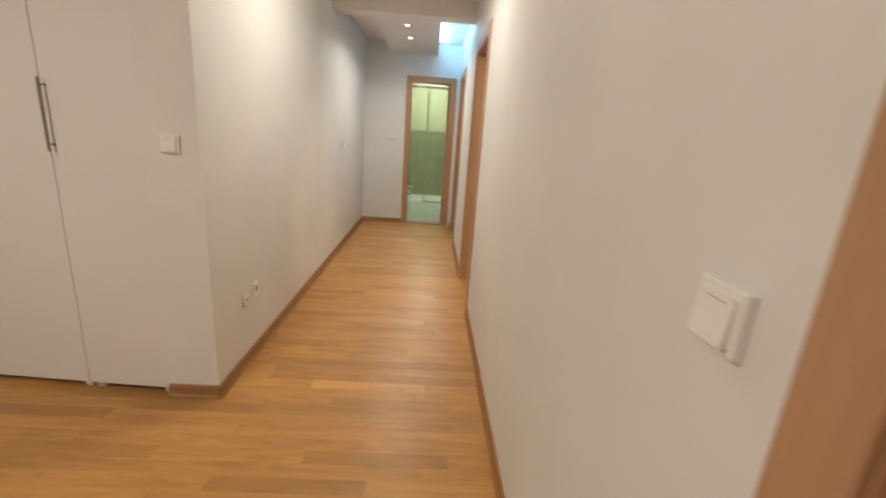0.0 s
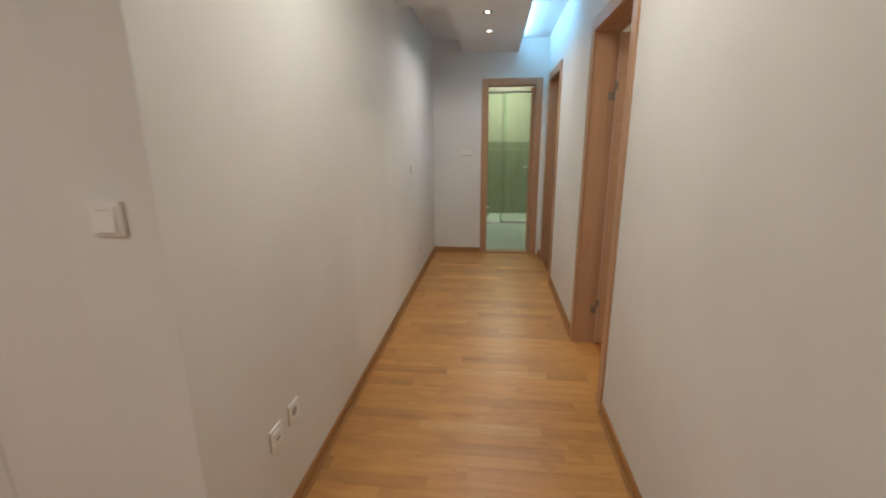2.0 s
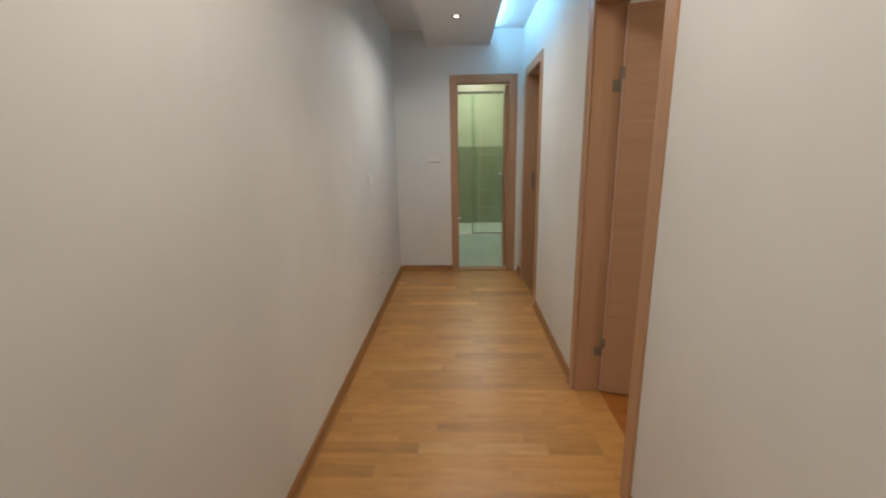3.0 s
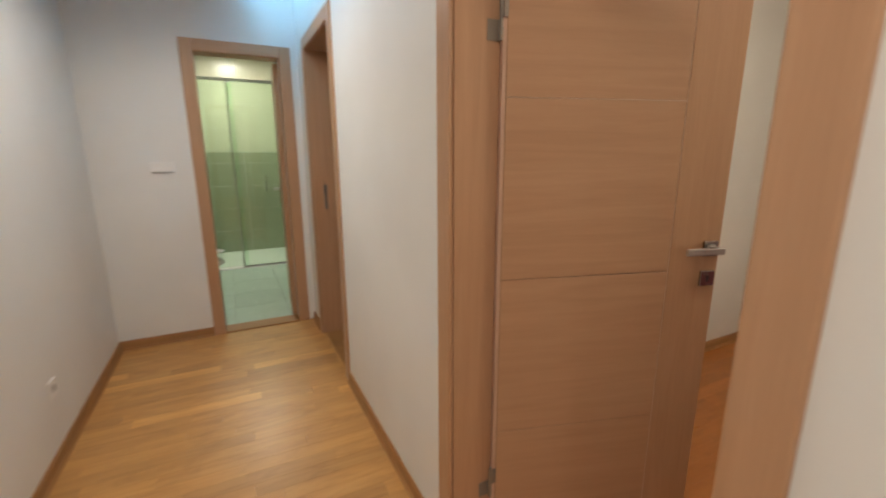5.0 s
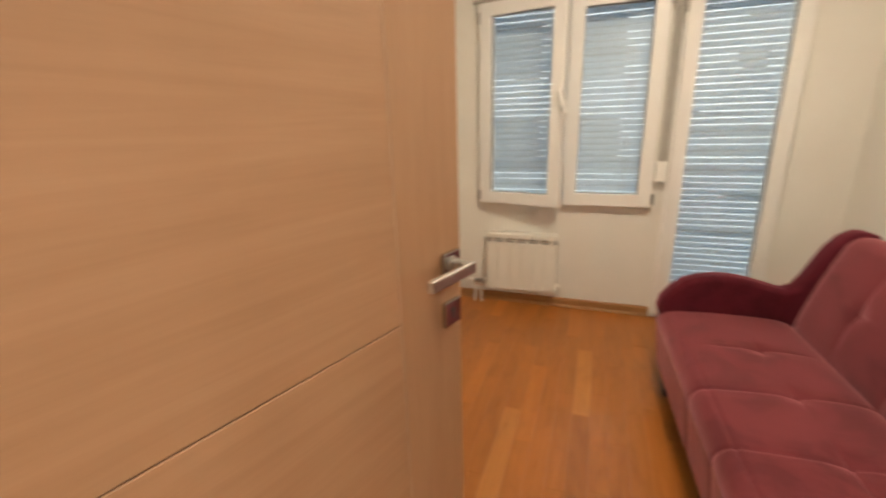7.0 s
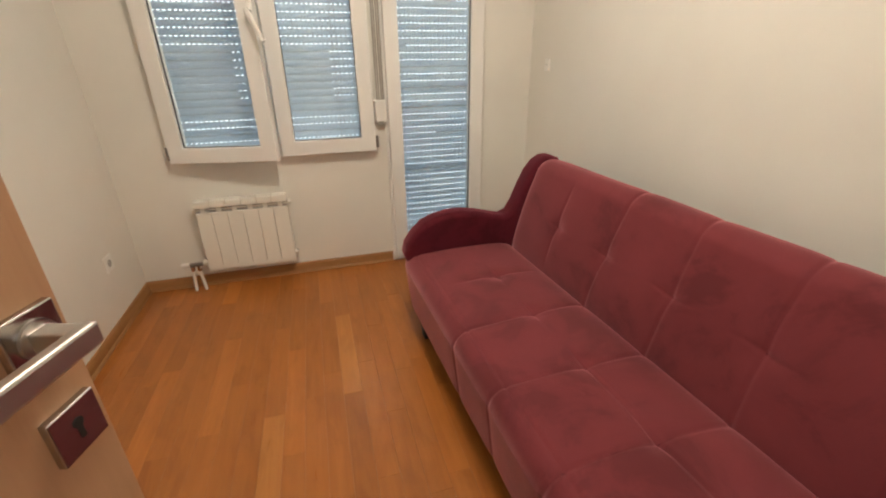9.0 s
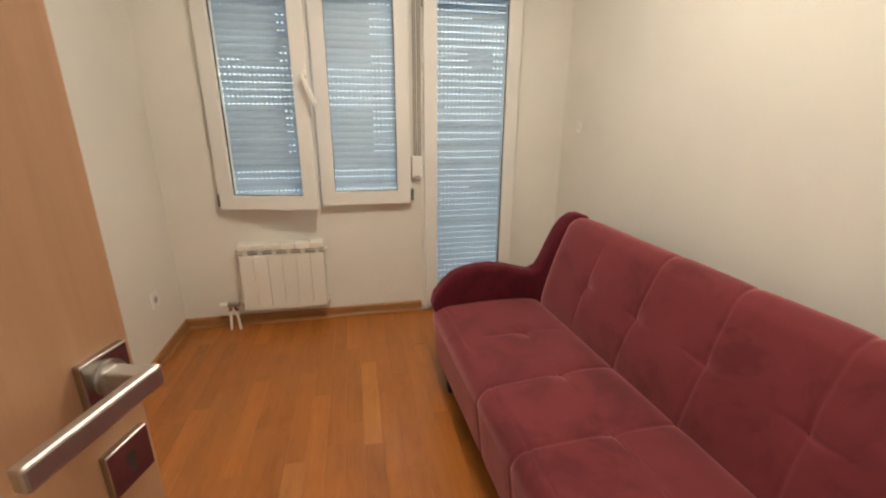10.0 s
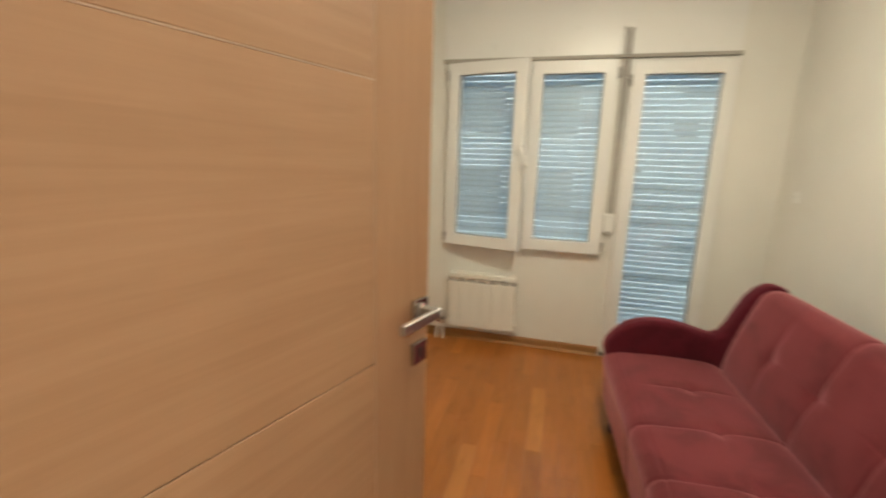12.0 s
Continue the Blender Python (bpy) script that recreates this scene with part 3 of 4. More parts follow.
def mitred_bar(y0, y1, z0, z1, w, x0, x1, side, bevel):
    """One bar of a frame round a rectangle, its ends cut at 45 degrees, its long edges rounded."""
    outer = {"left": ((y0, z0), (y0, z1)), "right": ((y1, z1), (y1, z0)), "low": ((y1, z0), (y0, z0)), "high": ((y0, z1), (y1, z1))}[side]
    inner = [(y + (w if y == y0 else -w), z + (w if z == z0 else -w)) for y, z in outer]
    bm = ring([*outer, *inner[::-1]], "x", x0, x1)
    k = 1 if side in ("low", "high") else 2
    long_edges = [e for e in bm.edges if abs(e.verts[0].co[3 - k] - e.verts[1].co[3 - k]) < 1e-6 and abs(e.verts[0].co.x - e.verts[1].co.x) < 1e-6]
    bmesh.ops.bevel(bm, geom=long_edges, offset=bevel, segments=2, affect="EDGES", profile=0.5)
    return bm


def rect_frame(name, y0, y1, z0, z1, w, x0, x1, parent, mat=PVC, bevel=0.004):
    """Four welded bars round a rectangle in the window's plane."""
    f = part(name, mitred_bar(y0, y1, z0, z1, w, x0, x1, "left", bevel), mat, parent)
    for side in ("right", "low", "high"):
        part("bar", mitred_bar(y0, y1, z0, z1, w, x0, x1, side, bevel), mat, f)
    return f


win = thing("window_1", "white plastic window of two sashes, one ajar", "window", kind="structure")
rect_frame("window_frame", *WIN_Y, *WIN_Z, 0.05, XWIN - 0.012, XWIN + 0.055, win)
part("mullion", boxed(XWIN - 0.010, XWIN + 0.055, 6.985, 7.022, WIN_Z[0] + 0.05, WIN_Z[1] - 0.05, bevel=0.005), PVC, win)


def sash(parent, name, y0, y1, z0, z1, glass_name="pane", x=0.0, w=0.083):
    f = rect_frame(name, y0, y1, z0, z1, w, x - 0.045, x + 0.02, parent)
    g = part("gasket", boxed(x - 0.028, x - 0.012, y0 + w - 0.004, y1 - w + 0.004, z0 + w - 0.004, z0 + w + 0.003), RUBBER, f)
    part("gasket", boxed(x - 0.028, x - 0.012, y0 + w - 0.004, y1 - w + 0.004, z1 - w - 0.003, z1 - w + 0.004), RUBBER, f)
    part("gasket", boxed(x - 0.028, x - 0.012, y0 + w - 0.004, y0 + w + 0.003, z0 + w + 0.003, z1 - w - 0.003), RUBBER, f)
    part("gasket", boxed(x - 0.028, x - 0.012, y1 - w - 0.003, y1 - w + 0.004, z0 + w + 0.003, z1 - w - 0.003), RUBBER, f)
    p = part(glass_name, boxed(x - 0.022, x - 0.018, y0 + w - 0.002, y1 - w + 0.002, z0 + w - 0.002, z1 - w + 0.002), PANE, f, "clear pane")
    p.visible_shadow = False
    return f


sash(win, "fixed_sash", 6.443, 6.995, 0.780, 2.084, x=XWIN - 0.012)
# the ajar sash turns about its hinge side
open_sash = sash(win, "open_sash", -0.580, 0.0, 0.780, 2.084)
open_sash.matrix_basis = pose(XWIN - 0.012, 7.571, 0, 0, 0, -11.5)
wh = part("window_handle", boxed(-0.056, -0.045, -0.578, -0.552, 1.475, 1.55, bevel=0.003), PVC, open_sash, "white lever handle")
part("spindle", rodded((-0.085, -0.566, 1.515), (-0.05, -0.566, 1.515), 0.010, 16), DARK_STEEL, wh, "grey spindle")
bm = boxed(-0.008, 0.008, -0.011, 0.011, -0.150, 0.014, bevel=0.005)
bm.transform(Matrix.Translation((-0.088, -0.566, 1.515)) @ Euler((radians(-24), radians(8), 0)).to_matrix().to_4x4())
part("window_lever", bm, PVC, wh)
for y, z in ((6.432, 0.835), (6.432, 2.0), (7.581, 0.835), (7.581, 2.0), (6.358, 1.95)):
    part("hinge_cover", rodded((XWIN - 0.05, y, z - 0.035), (XWIN - 0.05, y, z + 0.035), 0.009, 14), DARK_STEEL, win, "grey hinge cover")

bal = thing("balcony_door_1", "white plastic balcony door with one tall pane", "balcony door", kind="structure")
rect_frame("door_frame", *BAL_Y, 0.03, WIN_Z[1], 0.04, XWIN - 0.012, XWIN + 0.055, bal)
sash(bal, "door_sash", BAL_Y[0] + 0.012, BAL_Y[1] - 0.012, 0.045, 2.070, x=XWIN - 0.012)

# trim strip, coloured grey in place of the shade under the box
mould = solid("trim_lintel", boxed(XWIN - 0.034, XWIN, 5.736, 7.627, WIN_Z[1] + 0.004, WIN_Z[1] + 0.026, bevel=0.003), STRIP, "thin strip over the window and balcony door, grey for the box shade", "trim", "structure")

solid("trim_shutter_box", boxed(XWIN - 0.007, XWIN, 5.736, 7.627, WIN_Z[1] + 0.027, 2.52, bevel=0.002), PVC, "flush white cover of the shutter box over the window", "shutter box", "structure")

strap = thing("shutter_strap", "grey roller shutter strap running into a white winder box", "shutter strap")
for y in (6.371, 6.397):
    band = part("strap_band", boxed(XWIN - 0.024, XWIN - 0.022, y, y + 0.019, 1.06, 2.28), STRAP, strap, "grey woven band")
    for e in (y, y + 0.016):
        part("selvedge", boxed(XWIN - 0.0246, XWIN - 0.0219, e, e + 0.003, 1.06, 2.28), STRAP_EDGE, band, "dark stitched edge")
part("strap_guide", boxed(XWIN - 0.03, XWIN, 6.366, 6.422, 2.275, 2.305, bevel=0.004), PLASTIC, strap)
wb = part("winder_box", boxed(XWIN - 0.045, XWIN, 6.3665, 6.434, 0.945, 1.075, bevel=0.008), PLASTIC, strap, "white plastic winder box")
part("winder_mouth", boxed(XWIN - 0.047, XWIN - 0.044, 6.383, 6.416, 0.935, 0.952), GROOVE_GREY, wb)

PITCH = 0.0404


def shutter(name, y0, y1, z0, z1, gaps, label, narrow=()):
    """Roller shutter slats joined by perforated links; gaps: {row: [(from, to) along y that stays shut]}."""
    th = thing(name, label, "roller shutter", kind="")
    x = XWIN + 0.115
    rows = int((z1 - z0) / PITCH)
    body = PITCH - 0.0077
    prof = [(0.0, 0.0), (-0.0008, body * 0.2), (-0.0012, body * 0.5), (-0.0008, body * 0.8), (0.0, body), (0.0025, body), (0.0025, 0.0)]
    me = None
    for r in range(rows):
        z = z1 - (r + 1) * PITCH
        if me is None:
            bm = bmesh.new()
            a = [bm.verts.new((u, y0, v)) for u, v in prof]
            b = [bm.verts.new((u, y1, v)) for u, v in prof]
            bm.faces.new(a), bm.faces.new(b[::-1])
            for i in range(len(prof)):
                j = (i + 1) % len(prof)
                bm.faces.new((a[i], b[i], b[j], a[j]))
            s = part("slat", bm, SLAT, th)
            me = s.data
            s.location = (x, 0, z)
        else:
            s = new("slat", me)
            s.parent, s.location = th, (x, 0, z)
        # the link above the slat, with its row of slots
        bm = bmesh.new()
        step, slot = 0.0265, 0.0139
        shut = gaps.get(r, [])
        y = y0
        zb, zt = body, PITCH
        while y < y1 - 1e-6:
            e = min(y + step, y1)
            mid = (y + e) / 2
            solid_here = any(p <= mid <= q for p, q in shut)
            cut = e if solid_here else max(y, e - slot)
            for u0, u1 in ((y, cut),):
                if u1 - u0 > 1e-5:
                    bm.faces.new([bm.verts.new(c) for c in ((0.001, u0, zb), (0.001, u1, zb), (0.001, u1, zt), (0.001, u0, zt))])
            if cut < e:
                for v0, v1 in ((zb, zb + 0.0025), (zt - (0.0040 if r in narrow else 0.0012), zt)):
                    bm.faces.new([bm.verts.new(c) for c in ((0.001, cut, v0), (0.001, e, v0), (0.001, e, v1), (0.001, cut, v1))])
            y = e
        l = part("slotted_link", bm, SLAT_LINK, s)
    return th


ALL = [(0, 10)]
LEFT, MID = (7.185, 7.65), (6.65, 7.13)      # stretches where the slats lie shut
GW = {0: ALL, 25: ALL, 26: ALL, 29: ALL}
GW.update({r: [LEFT, MID] for r in (3, 5, 6, 7, 10, 18, 19, 20, 21, 23, 24)})
GW.update({r: [MID] for r in (4, 8, 9, 22)})
GW[11] = [(7.185, 7.38), MID]
GD = {0: ALL, 4: [(5.7, 6.0)], 9: [(5.86, 6.02)], 10: [(5.86, 6.03)], 11: [(5.86, 6.01)], 17: [(6.2, 6.4)], 20: ALL, 23: ALL, 26: ALL, 30: [(5.7, 6.0)], 36: ALL}
shutter("window_shutter", 6.44, 7.594, 0.79, 2.072, GW, "lowered grey-blue roller shutter with lit slots behind the window", (4, 8, 9, 22))
shutter("door_shutter", 5.74, 6.362, 0.035, 2.062, GD, "lowered grey-blue roller shutter with lit slots behind the balcony door")

# ---- radiator ----


def radiator(place):
    th = thing("radiator", "white six-column aluminium radiator under the window", "radiator", place)
    pitch = 0.0845
    for i in range(6):
        y = i * pitch
        col = part("column", boxed(-0.040, 0.035, y + 0.0008, y + pitch - 0.0008, 0.128, 0.490, bevel=0.0035), ENAMEL, th)
        part("column_top", boxed(-0.046, 0.035, y + 0.0008, y + pitch - 0.0008, 0.522, 0.562, bevel=0.006), ENAMEL, col)
        part("column_neck", boxed(-0.038, 0.030, y + pitch / 2 - 0.012, y + pitch / 2 + 0.012, 0.489, 0.523), ENAMEL, col)
        part("foot_rail", boxed(-0.0405, -0.030, y, y + pitch, 0.129, 0.150), ENAMEL, col)
        # vent opening: its inner shade is painted as a grey block
        part("vent", boxed(-0.022, 0.030, y, y + pitch, 0.4895, 0.5225), GROOVE_GREY, col, "grey block for the shade inside the vent")
        part("vent_bar", boxed(-0.034, -0.022, y, y + pitch, 0.507, 0.511), ENAMEL, col)
    part("header", rodded((0.0, -0.02, 0.506), (0.0, 6 * pitch + 0.02, 0.506), 0.0145, 16), ENAMEL, th)
    part("header", rodded((0.0, -0.02, 0.17), (0.0, 6 * pitch + 0.03, 0.17), 0.017, 16), ENAMEL, th)
    v = part("valve", rodded((-0.03, 6 * pitch + 0.03, 0.175), (-0.03, 6 * pitch + 0.10, 0.175), 0.013, 16), DARK_STEEL, th, "chrome valve")
    part("valve_knob", rodded((-0.03, 6 * pitch + 0.10, 0.175), (-0.03, 6 * pitch + 0.145, 0.175), 0.016, 16), PLASTIC, v, "white knob")
    for y, dy in ((6 * pitch + 0.055, 0.0), (6 * pitch + 0.09, 0.02)):
        part("pipe_nut", rodded((-0.03, y, 0.135), (-0.03, y, 0.165), 0.014, 6), CHROME, th, "chrome nut")
        part("pipe", rodded((-0.03, y, 0.14), (-0.025, y + (y - 6 * pitch - 0.07) * 0.6, 0.0), 0.009, 12), PLASTIC, th, "white pipe")
    return th


radiator((4.433, 7.010, 0))

# ---- sofa ----
SOFA_L, SEAT_F, SEAT_B = 1.80, 0.575, 0.0     # inner length; seat depth from the crease
SOFA = thing("sofa", "rose velvet click-clack sofa with curved maroon arms along the wall", "sofa", (3.642, 5.872, 0), 2.5)


def cushion(name, nu, nv, surf, thick, mat, label):
    """A padded sheet: surf(u, v) gives each place; a back sheet closes it."""
    bm = bmesh.new()
    front = []
    for i in range(nu + 1):
        row = []
        for j in range(nv + 1):
            row.append(bm.verts.new(surf(i / nu, j / nv)))
        front.append(row)
    for i in range(nu):
        for j in range(nv):
            bm.faces.new((front[i][j], front[i + 1][j], front[i + 1][j + 1], front[i][j + 1]))
    edges = [e for e in bm.edges if e.is_boundary]
    ext = bmesh.ops.extrude_edge_only(bm, edges=edges)["geom"]
    vs = [g for g in ext if isinstance(g, bmesh.types.BMVert)]
    for v in vs:
        v.co += Vector(thick)
    bmesh.ops.edgeloop_fill(bm, edges=[e for e in bm.edges if e.is_boundary])
    return part(name, bm, mat, SOFA, label, True)


def seam(d, width, depth):
    return -depth * math.exp(-(d / width) ** 2)


XS = [-0.345, -0.655, -0.965, -1.275, -1.585]


def relief(x, q, mid, depth, lengthwise=True):
    """Stitched seams across at each of XS, a short or full one along at mid, and a tuft where they cross."""
    h = 0.0
    for k, s in enumerate(XS):
        bend = 0.010 * math.sin(6 * q + k * 1.7)
        d = x - s - bend
        full = 1.0 if k else 1.0 / (1.0 + math.exp(-(0.16 - abs(q - mid)) / 0.02))
        h += full * (seam(d, 0.008, depth * 0.35) + seam(d, 0.035, depth * 0.25))
        near = math.exp(-(((x - s) / 0.07) ** 2))
        h += near * seam(q - mid - 0.004 * math.sin(40 * x), 0.0065, depth * 0.5)
        h += math.exp(-((x - s) ** 2 + (q - mid) ** 2) / 0.0016) * -depth * 0.9
    along = 1.0 / (1.0 + math.exp((x + 0.99) / 0.02))
    h += lengthwise * along * (seam(q - mid, 0.008, depth * 0.35) + seam(q - mid, 0.035, depth * 0.25))
    h += 0.003 * noise.noise(Vector((x * 4, q * 5, 3.0)))
    return h


def seat_surface(u, v):
    x = 0.088 - u * (SOFA_L + 0.176)
    s = v * (SEAT_F + 0.30)
    flat, r = SEAT_F - 0.07, 0.07
    if s < flat:
        y, z, dz, dy = s, 0.415, 1.0, 0.0
    elif s < flat + r * math.pi / 2:
        a = (s - flat) / r
        y, z, dz, dy = flat + r * math.sin(a), 0.345 + r * math.cos(a), math.cos(a), math.sin(a)
    else:
        y, z, dz, dy = SEAT_F - 0.12 * (s - flat - r * math.pi / 2), 0.345 - (s - flat - r * math.pi / 2), 0.0, 1.0
    h = relief(x, min(s, SEAT_F), 0.25, 0.011)
    h += seam(s - flat - 0.012, 0.006, 0.006)
    edge = min(u, 1 - u) * (SOFA_L + 0.176)
    h -= 0.03 * math.exp(-edge / 0.03) + 0.03 * math.exp(-s / 0.03)
    h += 0.012 * math.sin(math.pi * min(1, max(0, y / SEAT_F)))
    return Vector((x, y + dy * h, max(0.125, z + dz * h)))


def back_surface(u, v):
    x = -u * SOFA_L
    s = v * 0.62
    lean = radians(17)
    top, r = 0.462, 0.075
    if s < top:
        q, w, nq, nw = s, 0.0, 0.0, 1.0
    else:
        a = min((s - top) / r, math.pi * 0.75)
        q, w, nq, nw = top + r * math.sin(a), -r + r * math.cos(a), math.sin(a), math.cos(a)
    h = relief(x, min(s, 0.50), 0.27, 0.010, False)
    edge = min(u, 1 - u) * SOFA_L
    h -= 0.03 * math.exp(-edge / 0.03) + 0.03 * math.exp(-s / 0.03)
    h += 0.014 * math.sin(math.pi * min(1, s / 0.5))
    q, w = q + nq * h, w + nw * h
    y = 0.035 - q * math.sin(lean) + w * math.cos(lean)
    z = 0.352 + q * math.cos(lean) + w * math.sin(lean)
    return Vector((x, y, z))


cushion("seat", 480, 170, seat_surface, (0, -0.06, -0.02), VELVET, "tufted rose velvet seat")
cushion("backrest", 460, 130, back_surface, (0, -0.05, -0.03), VELVET, "tufted rose velvet backrest")


def crease_ribbon(surf, span, length, name, points):
    """A sewn crease with its shade painted on: a thin dark ridged ribbon that follows the padded sheet through (x, s)
    points.
    """
    bm = bmesh.new()
    rows = []
    for k, (x, s) in enumerate(points):
        at = lambda px, ps: surf((span[0] - px) / span[1], ps / length)
        p = at(x, s)
        dx, ds = at(x - 0.004, s) - at(x + 0.004, s), at(x, s + 0.004) - at(x, max(0.0, s - 0.004))
        n = ds.cross(dx).normalized()
        if n.z + n.y < 0:
            n.negate()
        q = points[min(k + 1, len(points) - 1)]
        o = points[max(k - 1, 0)]
        across = (at(*q) - at(*o)).cross(n).normalized()
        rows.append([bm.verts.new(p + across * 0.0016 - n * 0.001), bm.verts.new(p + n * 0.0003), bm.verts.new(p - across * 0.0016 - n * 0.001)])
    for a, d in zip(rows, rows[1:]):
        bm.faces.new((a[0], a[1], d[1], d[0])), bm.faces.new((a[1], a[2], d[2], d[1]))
    part(name, bm, VELVET_DARK, SOFA, "dark ribbon for the crease shade of a seam")


def steps(lo, hi, n=60):
    return [lo + (hi - lo) * i / n for i in range(n + 1)]


# dark ribbons put the shade of the seam creases into colour
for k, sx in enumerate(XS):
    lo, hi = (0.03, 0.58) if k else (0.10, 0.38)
    crease_ribbon(seat_surface, (0.088, SOFA_L + 0.176), SEAT_F + 0.30, "seat_seam", [(sx + 0.010 * math.sin(6 * min(s, SEAT_F) + k * 1.7), s) for s in steps(lo, hi)])
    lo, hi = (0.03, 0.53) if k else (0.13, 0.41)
    crease_ribbon(back_surface, (0.0, SOFA_L), 0.62, "back_seam", [(sx + 0.010 * math.sin(6 * min(s, 0.50) + k * 1.7), s) for s in steps(lo, hi)])
crease_ribbon(seat_surface, (0.088, SOFA_L + 0.176), SEAT_F + 0.30, "seat_seam", [(x, 0.25) for x in steps(-1.01, -1.72)])
part("base", boxed(-SOFA_L + 0.02, -0.02, -0.18, SEAT_F - 0.04, 0.10, 0.30, bevel=0.01), VELVET_DARK, SOFA, "dark fabric base")
ARM = [(0.53, 0.30), (0.555, 0.36), (0.575, 0.42), (0.562, 0.473), (0.52, 0.530), (0.47, 0.573), (0.41, 0.597), (0.34, 0.609), (0.27, 0.609), (0.19, 0.597), (0.11, 0.575), (0.055, 0.560),
       (0.015, 0.575), (-0.015, 0.625), (-0.047, 0.70), (-0.082, 0.772), (-0.12, 0.82), (-0.162, 0.845), (-0.20, 0.848), (-0.245, 0.832), (-0.262, 0.785), (-0.262, 0.30)]


def arm(x0, x1):
    bm = ring(ARM, "x", x0, x1)
    rim = [e for e in bm.edges if abs(e.verts[0].co.x - e.verts[1].co.x) < 1e-6]
    bmesh.ops.bevel(bm, geom=rim, offset=0.028, segments=4, affect="EDGES", profile=0.5)
    a = part("arm", bm, VELVET_DARK, SOFA, "curved maroon velvet arm", True)
    return a


arm(-0.005, 0.10)
arm(-SOFA_L - 0.10, -SOFA_L + 0.005)
for x, y in ((-0.1, 0.50), (-0.1, -0.12), (-SOFA_L + 0.1, 0.50), (-SOFA_L + 0.1, -0.12)):
    part("leg", boxed(x - 0.025, x + 0.025, y - 0.025, y + 0.025, 0.0, 0.105, bevel=0.004), BLACK, SOFA, "dark square leg")

# ---- bathroom ----
floor_bath = solid("floor_bath", boxed(-0.2, 2.06, YB + 0.14, BATH_Y, -0.12, -0.006), GROUT, "white tiled bathroom floor", "floor", "structure")
back_tiles = thing("wall_tiling_back", "bathroom wall tiles, olive below and cream above", "wall tiles", kind="structure")


def tiles(parent, axis, c0, c1, u0, u1, v0, v1, wu, wv, pick):
    """Rows of tiles sharing one mesh per size."""
    cache = {}
    u = u0
    while u < u1 - 0.02:
        ue = min(u + wu, u1)
        v = v0
        while v < v1 - 0.02:
            ve = min(v + wv, v1)
            key = (round(ue - u, 3), round(ve - v, 3), pick(u, v))
            if key not in cache:
                g = 0.0015
                du, dv = ue - u, ve - v
                bm = boxed(g, du - g, c0, c1, g, dv - g, bevel=0.002, segs=1) if axis == "y" else boxed(c0, c1, g, du - g, g, dv - g, bevel=0.002, segs=1) if axis == "x" else boxed(g, du - g, g, dv - g, c0, c1, bevel=0.002, segs=1)
                me = bpy.data.meshes.new("tile")
                bm.to_mesh(me), bm.free()
                me.materials.append(key[2])
                cache[key] = me
            t = new("tile", cache[key])
            t.parent = parent
            t.location = {"y": (u, 0, v), "x": (0, u, v), "z": (u, v, 0)}[axis]
            v = ve
        u = ue


SPLIT = 1.43
tiles(back_tiles, "y", BATH_Y - 0.008, BATH_Y + 0.002, -0.2, 2.06, 0, SPLIT, 0.6, 0.32, lambda u, v: TILE_DARK)
tiles(back_tiles, "y", BATH_Y - 0.008, BATH_Y + 0.002, -0.2, 2.06, SPLIT, 2.72, 0.6, 0.32, lambda u, v: TILE_LIGHT)
side_tiles = thing("wall_tiling_side", "bathroom side wall tiles, olive below and cream above", "wall tiles", kind="structure")
tiles(side_tiles, "x", 2.052, 2.062, YB + 0.14, BATH_Y - 0.008, 0, SPLIT, 0.6, 0.32, lambda u, v: TILE_DARK)
tiles(side_tiles, "x", 2.052, 2.062, YB + 0.14, BATH_Y - 0.008, SPLIT, 2.72, 0.6, 0.32, lambda u, v: TILE_LIGHT)
west_tiles = thing("wall_tiling_west", "bathroom west wall tiles, olive below and cream above", "wall tiles", kind="structure")
tiles(west_tiles, "x", -0.202, -0.192, YB + 0.14, BATH_Y - 0.008, 0, SPLIT, 0.6, 0.32, lambda u, v: TILE_DARK)
tiles(west_tiles, "x", -0.202, -0.192, YB + 0.14, BATH_Y - 0.008, SPLIT, 2.72, 0.6, 0.32, lambda u, v: TILE_LIGHT)

shower = thing("shower_screen", "green glass shower screen with a chrome top rail", "shower screen", (0, 11.95, 0))
g1 = part("glass_panel", boxed(0.845, 2.05, -0.004, 0.004, 0.03, 2.22, bevel=0.001), SHOWER_GLASS, shower, "fixed green glass panel")
g2 = part("glass_door", boxed(-0.19, 0.90, 0.022, 0.030, 0.03, 2.22, bevel=0.001), SHOWER_GLASS, shower, "sliding green glass door")
g1.visible_shadow = g2.visible_shadow = False
part("top_rail", boxed(-0.19, 2.05, 0.006, 0.020, 2.22, 2.255, bevel=0.003), CHROME, shower, "chrome top rail")
part("bottom_rail", boxed(0.845, 2.05, -0.012, 0.012, 0.012, 0.030, bevel=0.003), DARK_STEEL, shower, "dark bottom rail")
part("end_profile", boxed(0.838, 0.850, -0.010, 0.010, 0.03, 2.22, bevel=0.002), DARK_STEEL, shower, "dark edge profile")
for x in (0.86, 1.5):
    part("roller", rodded((x, -0.006, 2.22), (x, 0.004, 2.22), 0.017, 20), CHROME, shower, "chrome roller")
part("pull", rodded((1.18, -0.03, 0.95), (1.18, -0.03, 1.15), 0.008, 14), CHROME, shower, "chrome pull")
solid("shower_tray", boxed(-0.19, 2.05, 11.93, BATH_Y - 0.01, -0.004, 0.012, bevel=0.004), CERAMIC, "low white shower tray", "shower tray")
tp = thing("toilet", "white wall-hung ceramic toilet, its front edge showing", "toilet", (-0.19, 11.05, 0))
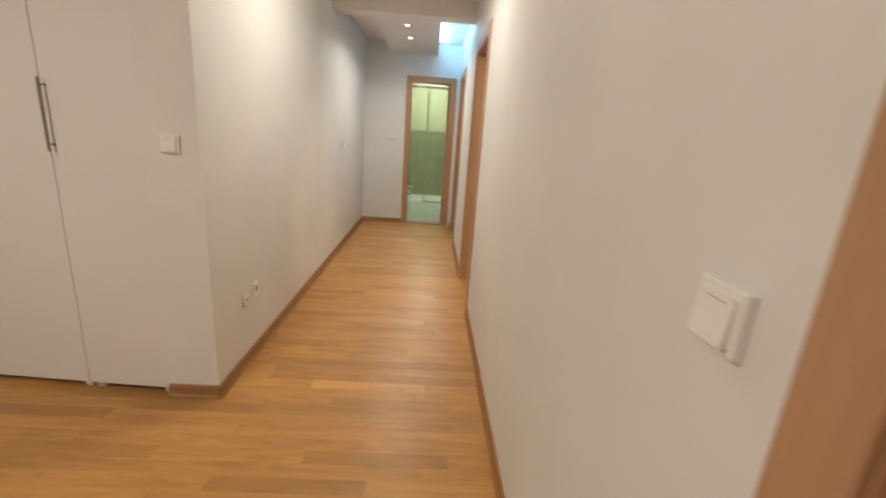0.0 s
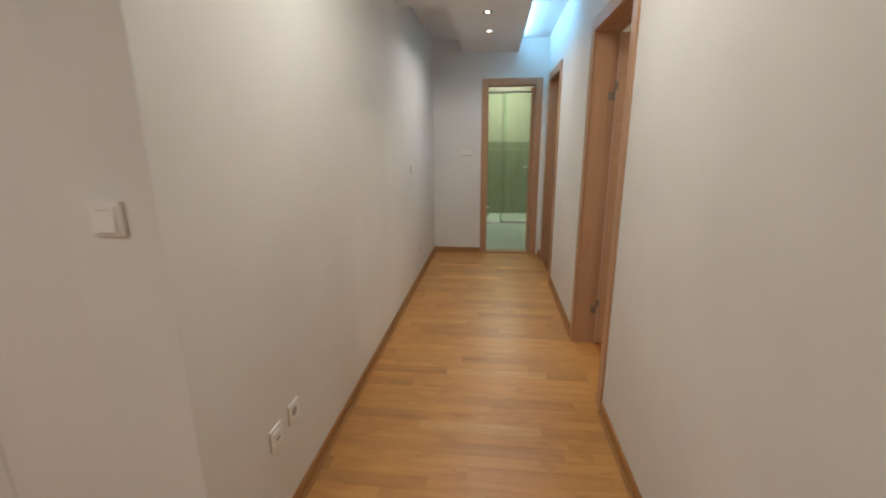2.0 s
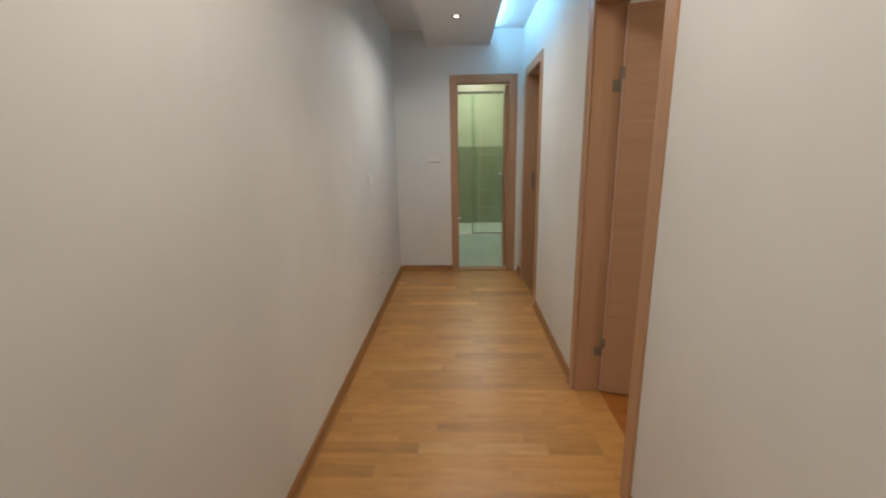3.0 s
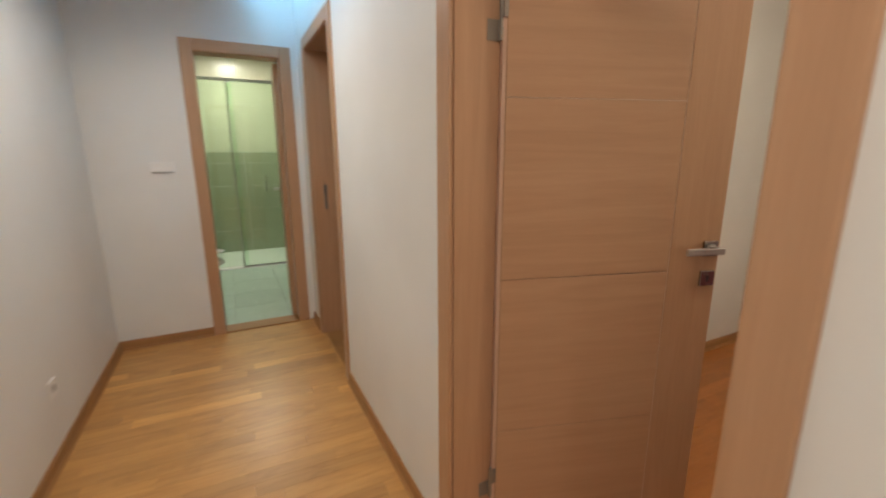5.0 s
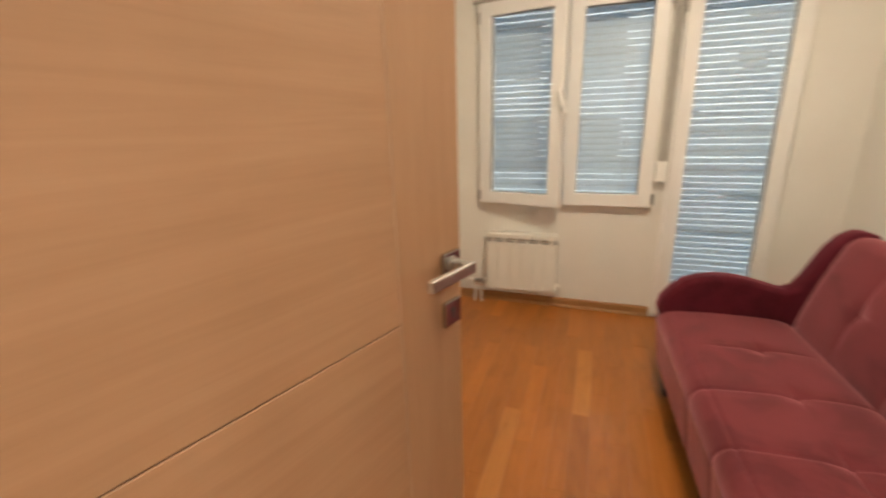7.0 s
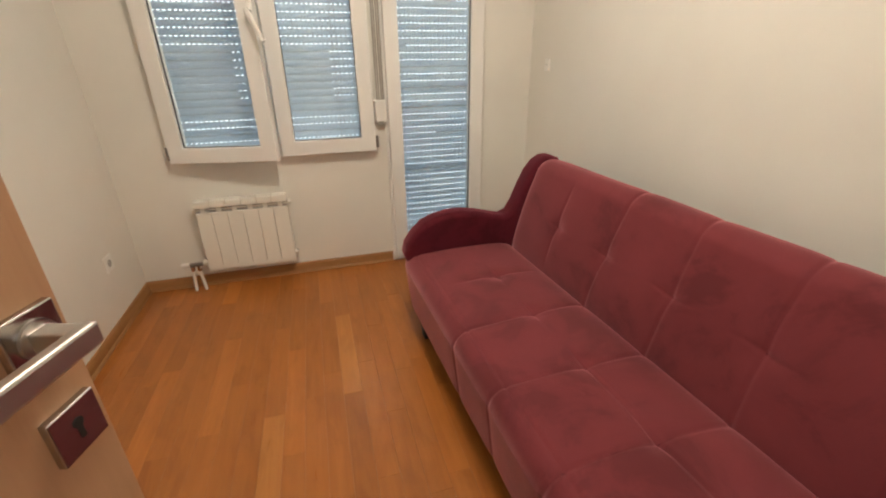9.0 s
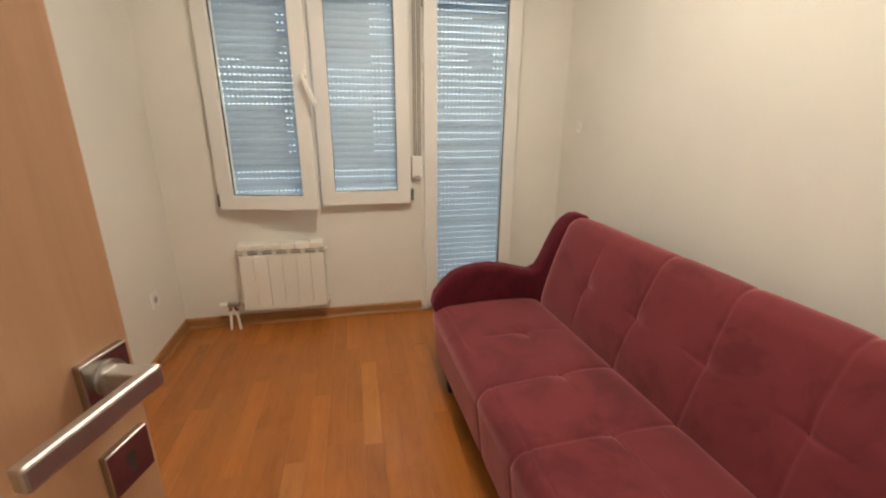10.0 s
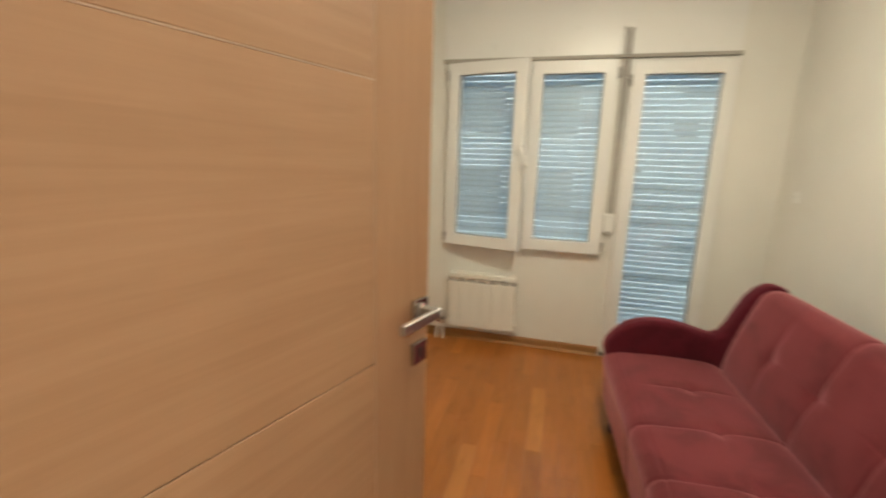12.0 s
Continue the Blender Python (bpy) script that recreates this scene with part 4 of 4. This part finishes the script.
bm = bmesh.new()
bmesh.ops.create_uvsphere(bm, u_segments=28, v_segments=16, radius=1.0)
for v in bm.verts:
    v.co = Vector((0.44 + v.co.x * (0.40 if v.co.z > 0 else 0.40 + 0.25 * v.co.z) + (0 if v.co.z > 0 else 0.15 * v.co.z), v.co.y * 0.18, 0.30 + (v.co.z * 0.13 if v.co.z > 0 else v.co.z * 0.22)))
part("bowl", bm, CERAMIC, tp, "rounded white bowl", True)
bm = bmesh.new()
bmesh.ops.create_uvsphere(bm, u_segments=28, v_segments=10, radius=1.0)
for v in bm.verts:
    v.co = Vector((0.45 + v.co.x * 0.40, v.co.y * 0.185, 0.425 + v.co.z * 0.02))
part("seat_lid", bm, PLASTIC, tp, "closed white lid", True)
part("wall_mount", boxed(0.0, 0.25, -0.15, 0.15, 0.08, 0.42, bevel=0.02), CERAMIC, tp)

# ---- floor pieces ----


def planks(parent, x0, x1, y0, y1, mat, rest_mat, near, skip=None, pale=(), pale_mat=None, length=0.63, width=0.0785):
    """Staggered planks along x: those that near() picks are objects, the others one joined part; pale: middles of lighter planks."""
    cache, rest = {}, bmesh.new()
    rng = random.Random(11)
    y = y0
    count = 0
    while y < y1 - 0.01:
        ye = min(y + width, y1)
        x = x0 - rng.random() * length
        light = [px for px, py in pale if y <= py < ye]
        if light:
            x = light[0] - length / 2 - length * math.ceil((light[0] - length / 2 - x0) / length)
        while x < x1 - 0.005:
            a, b = max(x, x0), min(x + length, x1)
            x += length
            if b - a < 0.01 or (skip and skip((a + b) / 2, (y + ye) / 2)):
                continue
            if skip:
                a = max(a, skip(None, (y + ye) / 2))
                if b - a < 0.01:
                    continue
            g = 0.00015
            sink = -0.0003 * rng.random()
            if near((a + b) / 2, (y + ye) / 2) and count < 300:
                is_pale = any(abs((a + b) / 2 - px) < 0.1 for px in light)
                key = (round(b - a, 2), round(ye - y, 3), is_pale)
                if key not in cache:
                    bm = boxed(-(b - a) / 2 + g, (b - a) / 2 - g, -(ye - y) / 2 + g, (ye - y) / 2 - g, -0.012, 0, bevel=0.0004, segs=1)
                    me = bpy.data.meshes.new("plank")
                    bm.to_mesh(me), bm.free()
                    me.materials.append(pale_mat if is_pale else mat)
                    cache[key] = me
                p = new("plank", cache[key])
                p.parent, p.location = parent, ((a + b) / 2, (y + ye) / 2, sink)
                count += 1
            else:
                rest_faces(rest, a + g, b - g, y + g, ye - g, sink)
        y = ye
    if len(rest.verts):
        r = part("planks", rest, rest_mat, parent)
        r["kind"] = "stuff"
    else:
        rest.free()


def rest_faces(bm, a, b, y, ye, z):
    lo = [bm.verts.new(c) for c in ((a, y, -0.012), (b, y, -0.012), (b, ye, -0.012), (a, ye, -0.012))]
    hi = [bm.verts.new(c) for c in ((a, y, z), (b, y, z), (b, ye, z), (a, ye, z))]
    bm.faces.new(hi)
    for i in range(4):
        j = (i + 1) % 4
        bm.faces.new((lo[i], lo[j], hi[j], hi[i]))


def hall_edge(x, y):
    """West limit of the hall floor at y; with x, whether that place lies outside it."""
    limit = HALL_X0 if y < YC + 0.09 else XL
    return limit if x is None else x < limit - 0.3


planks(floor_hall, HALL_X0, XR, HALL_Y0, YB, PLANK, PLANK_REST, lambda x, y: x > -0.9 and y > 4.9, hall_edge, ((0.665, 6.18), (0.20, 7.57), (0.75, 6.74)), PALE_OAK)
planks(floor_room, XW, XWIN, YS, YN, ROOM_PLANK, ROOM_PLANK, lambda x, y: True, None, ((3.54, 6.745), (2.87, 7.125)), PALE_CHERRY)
for k, (a, b) in enumerate((D0, D1, D2)):
    bm = bmesh.new()
    rest_faces(bm, XR - 0.04, XW + 0.03, a, b, -0.001)
    part("sill_plank", bm, PLANK_REST, floor_hall)
tiles(floor_bath, "z", -0.008, 0.0, -0.2, 2.06, YB + 0.145, BATH_Y, 0.45, 0.45, lambda u, v: TILE_FLOOR)
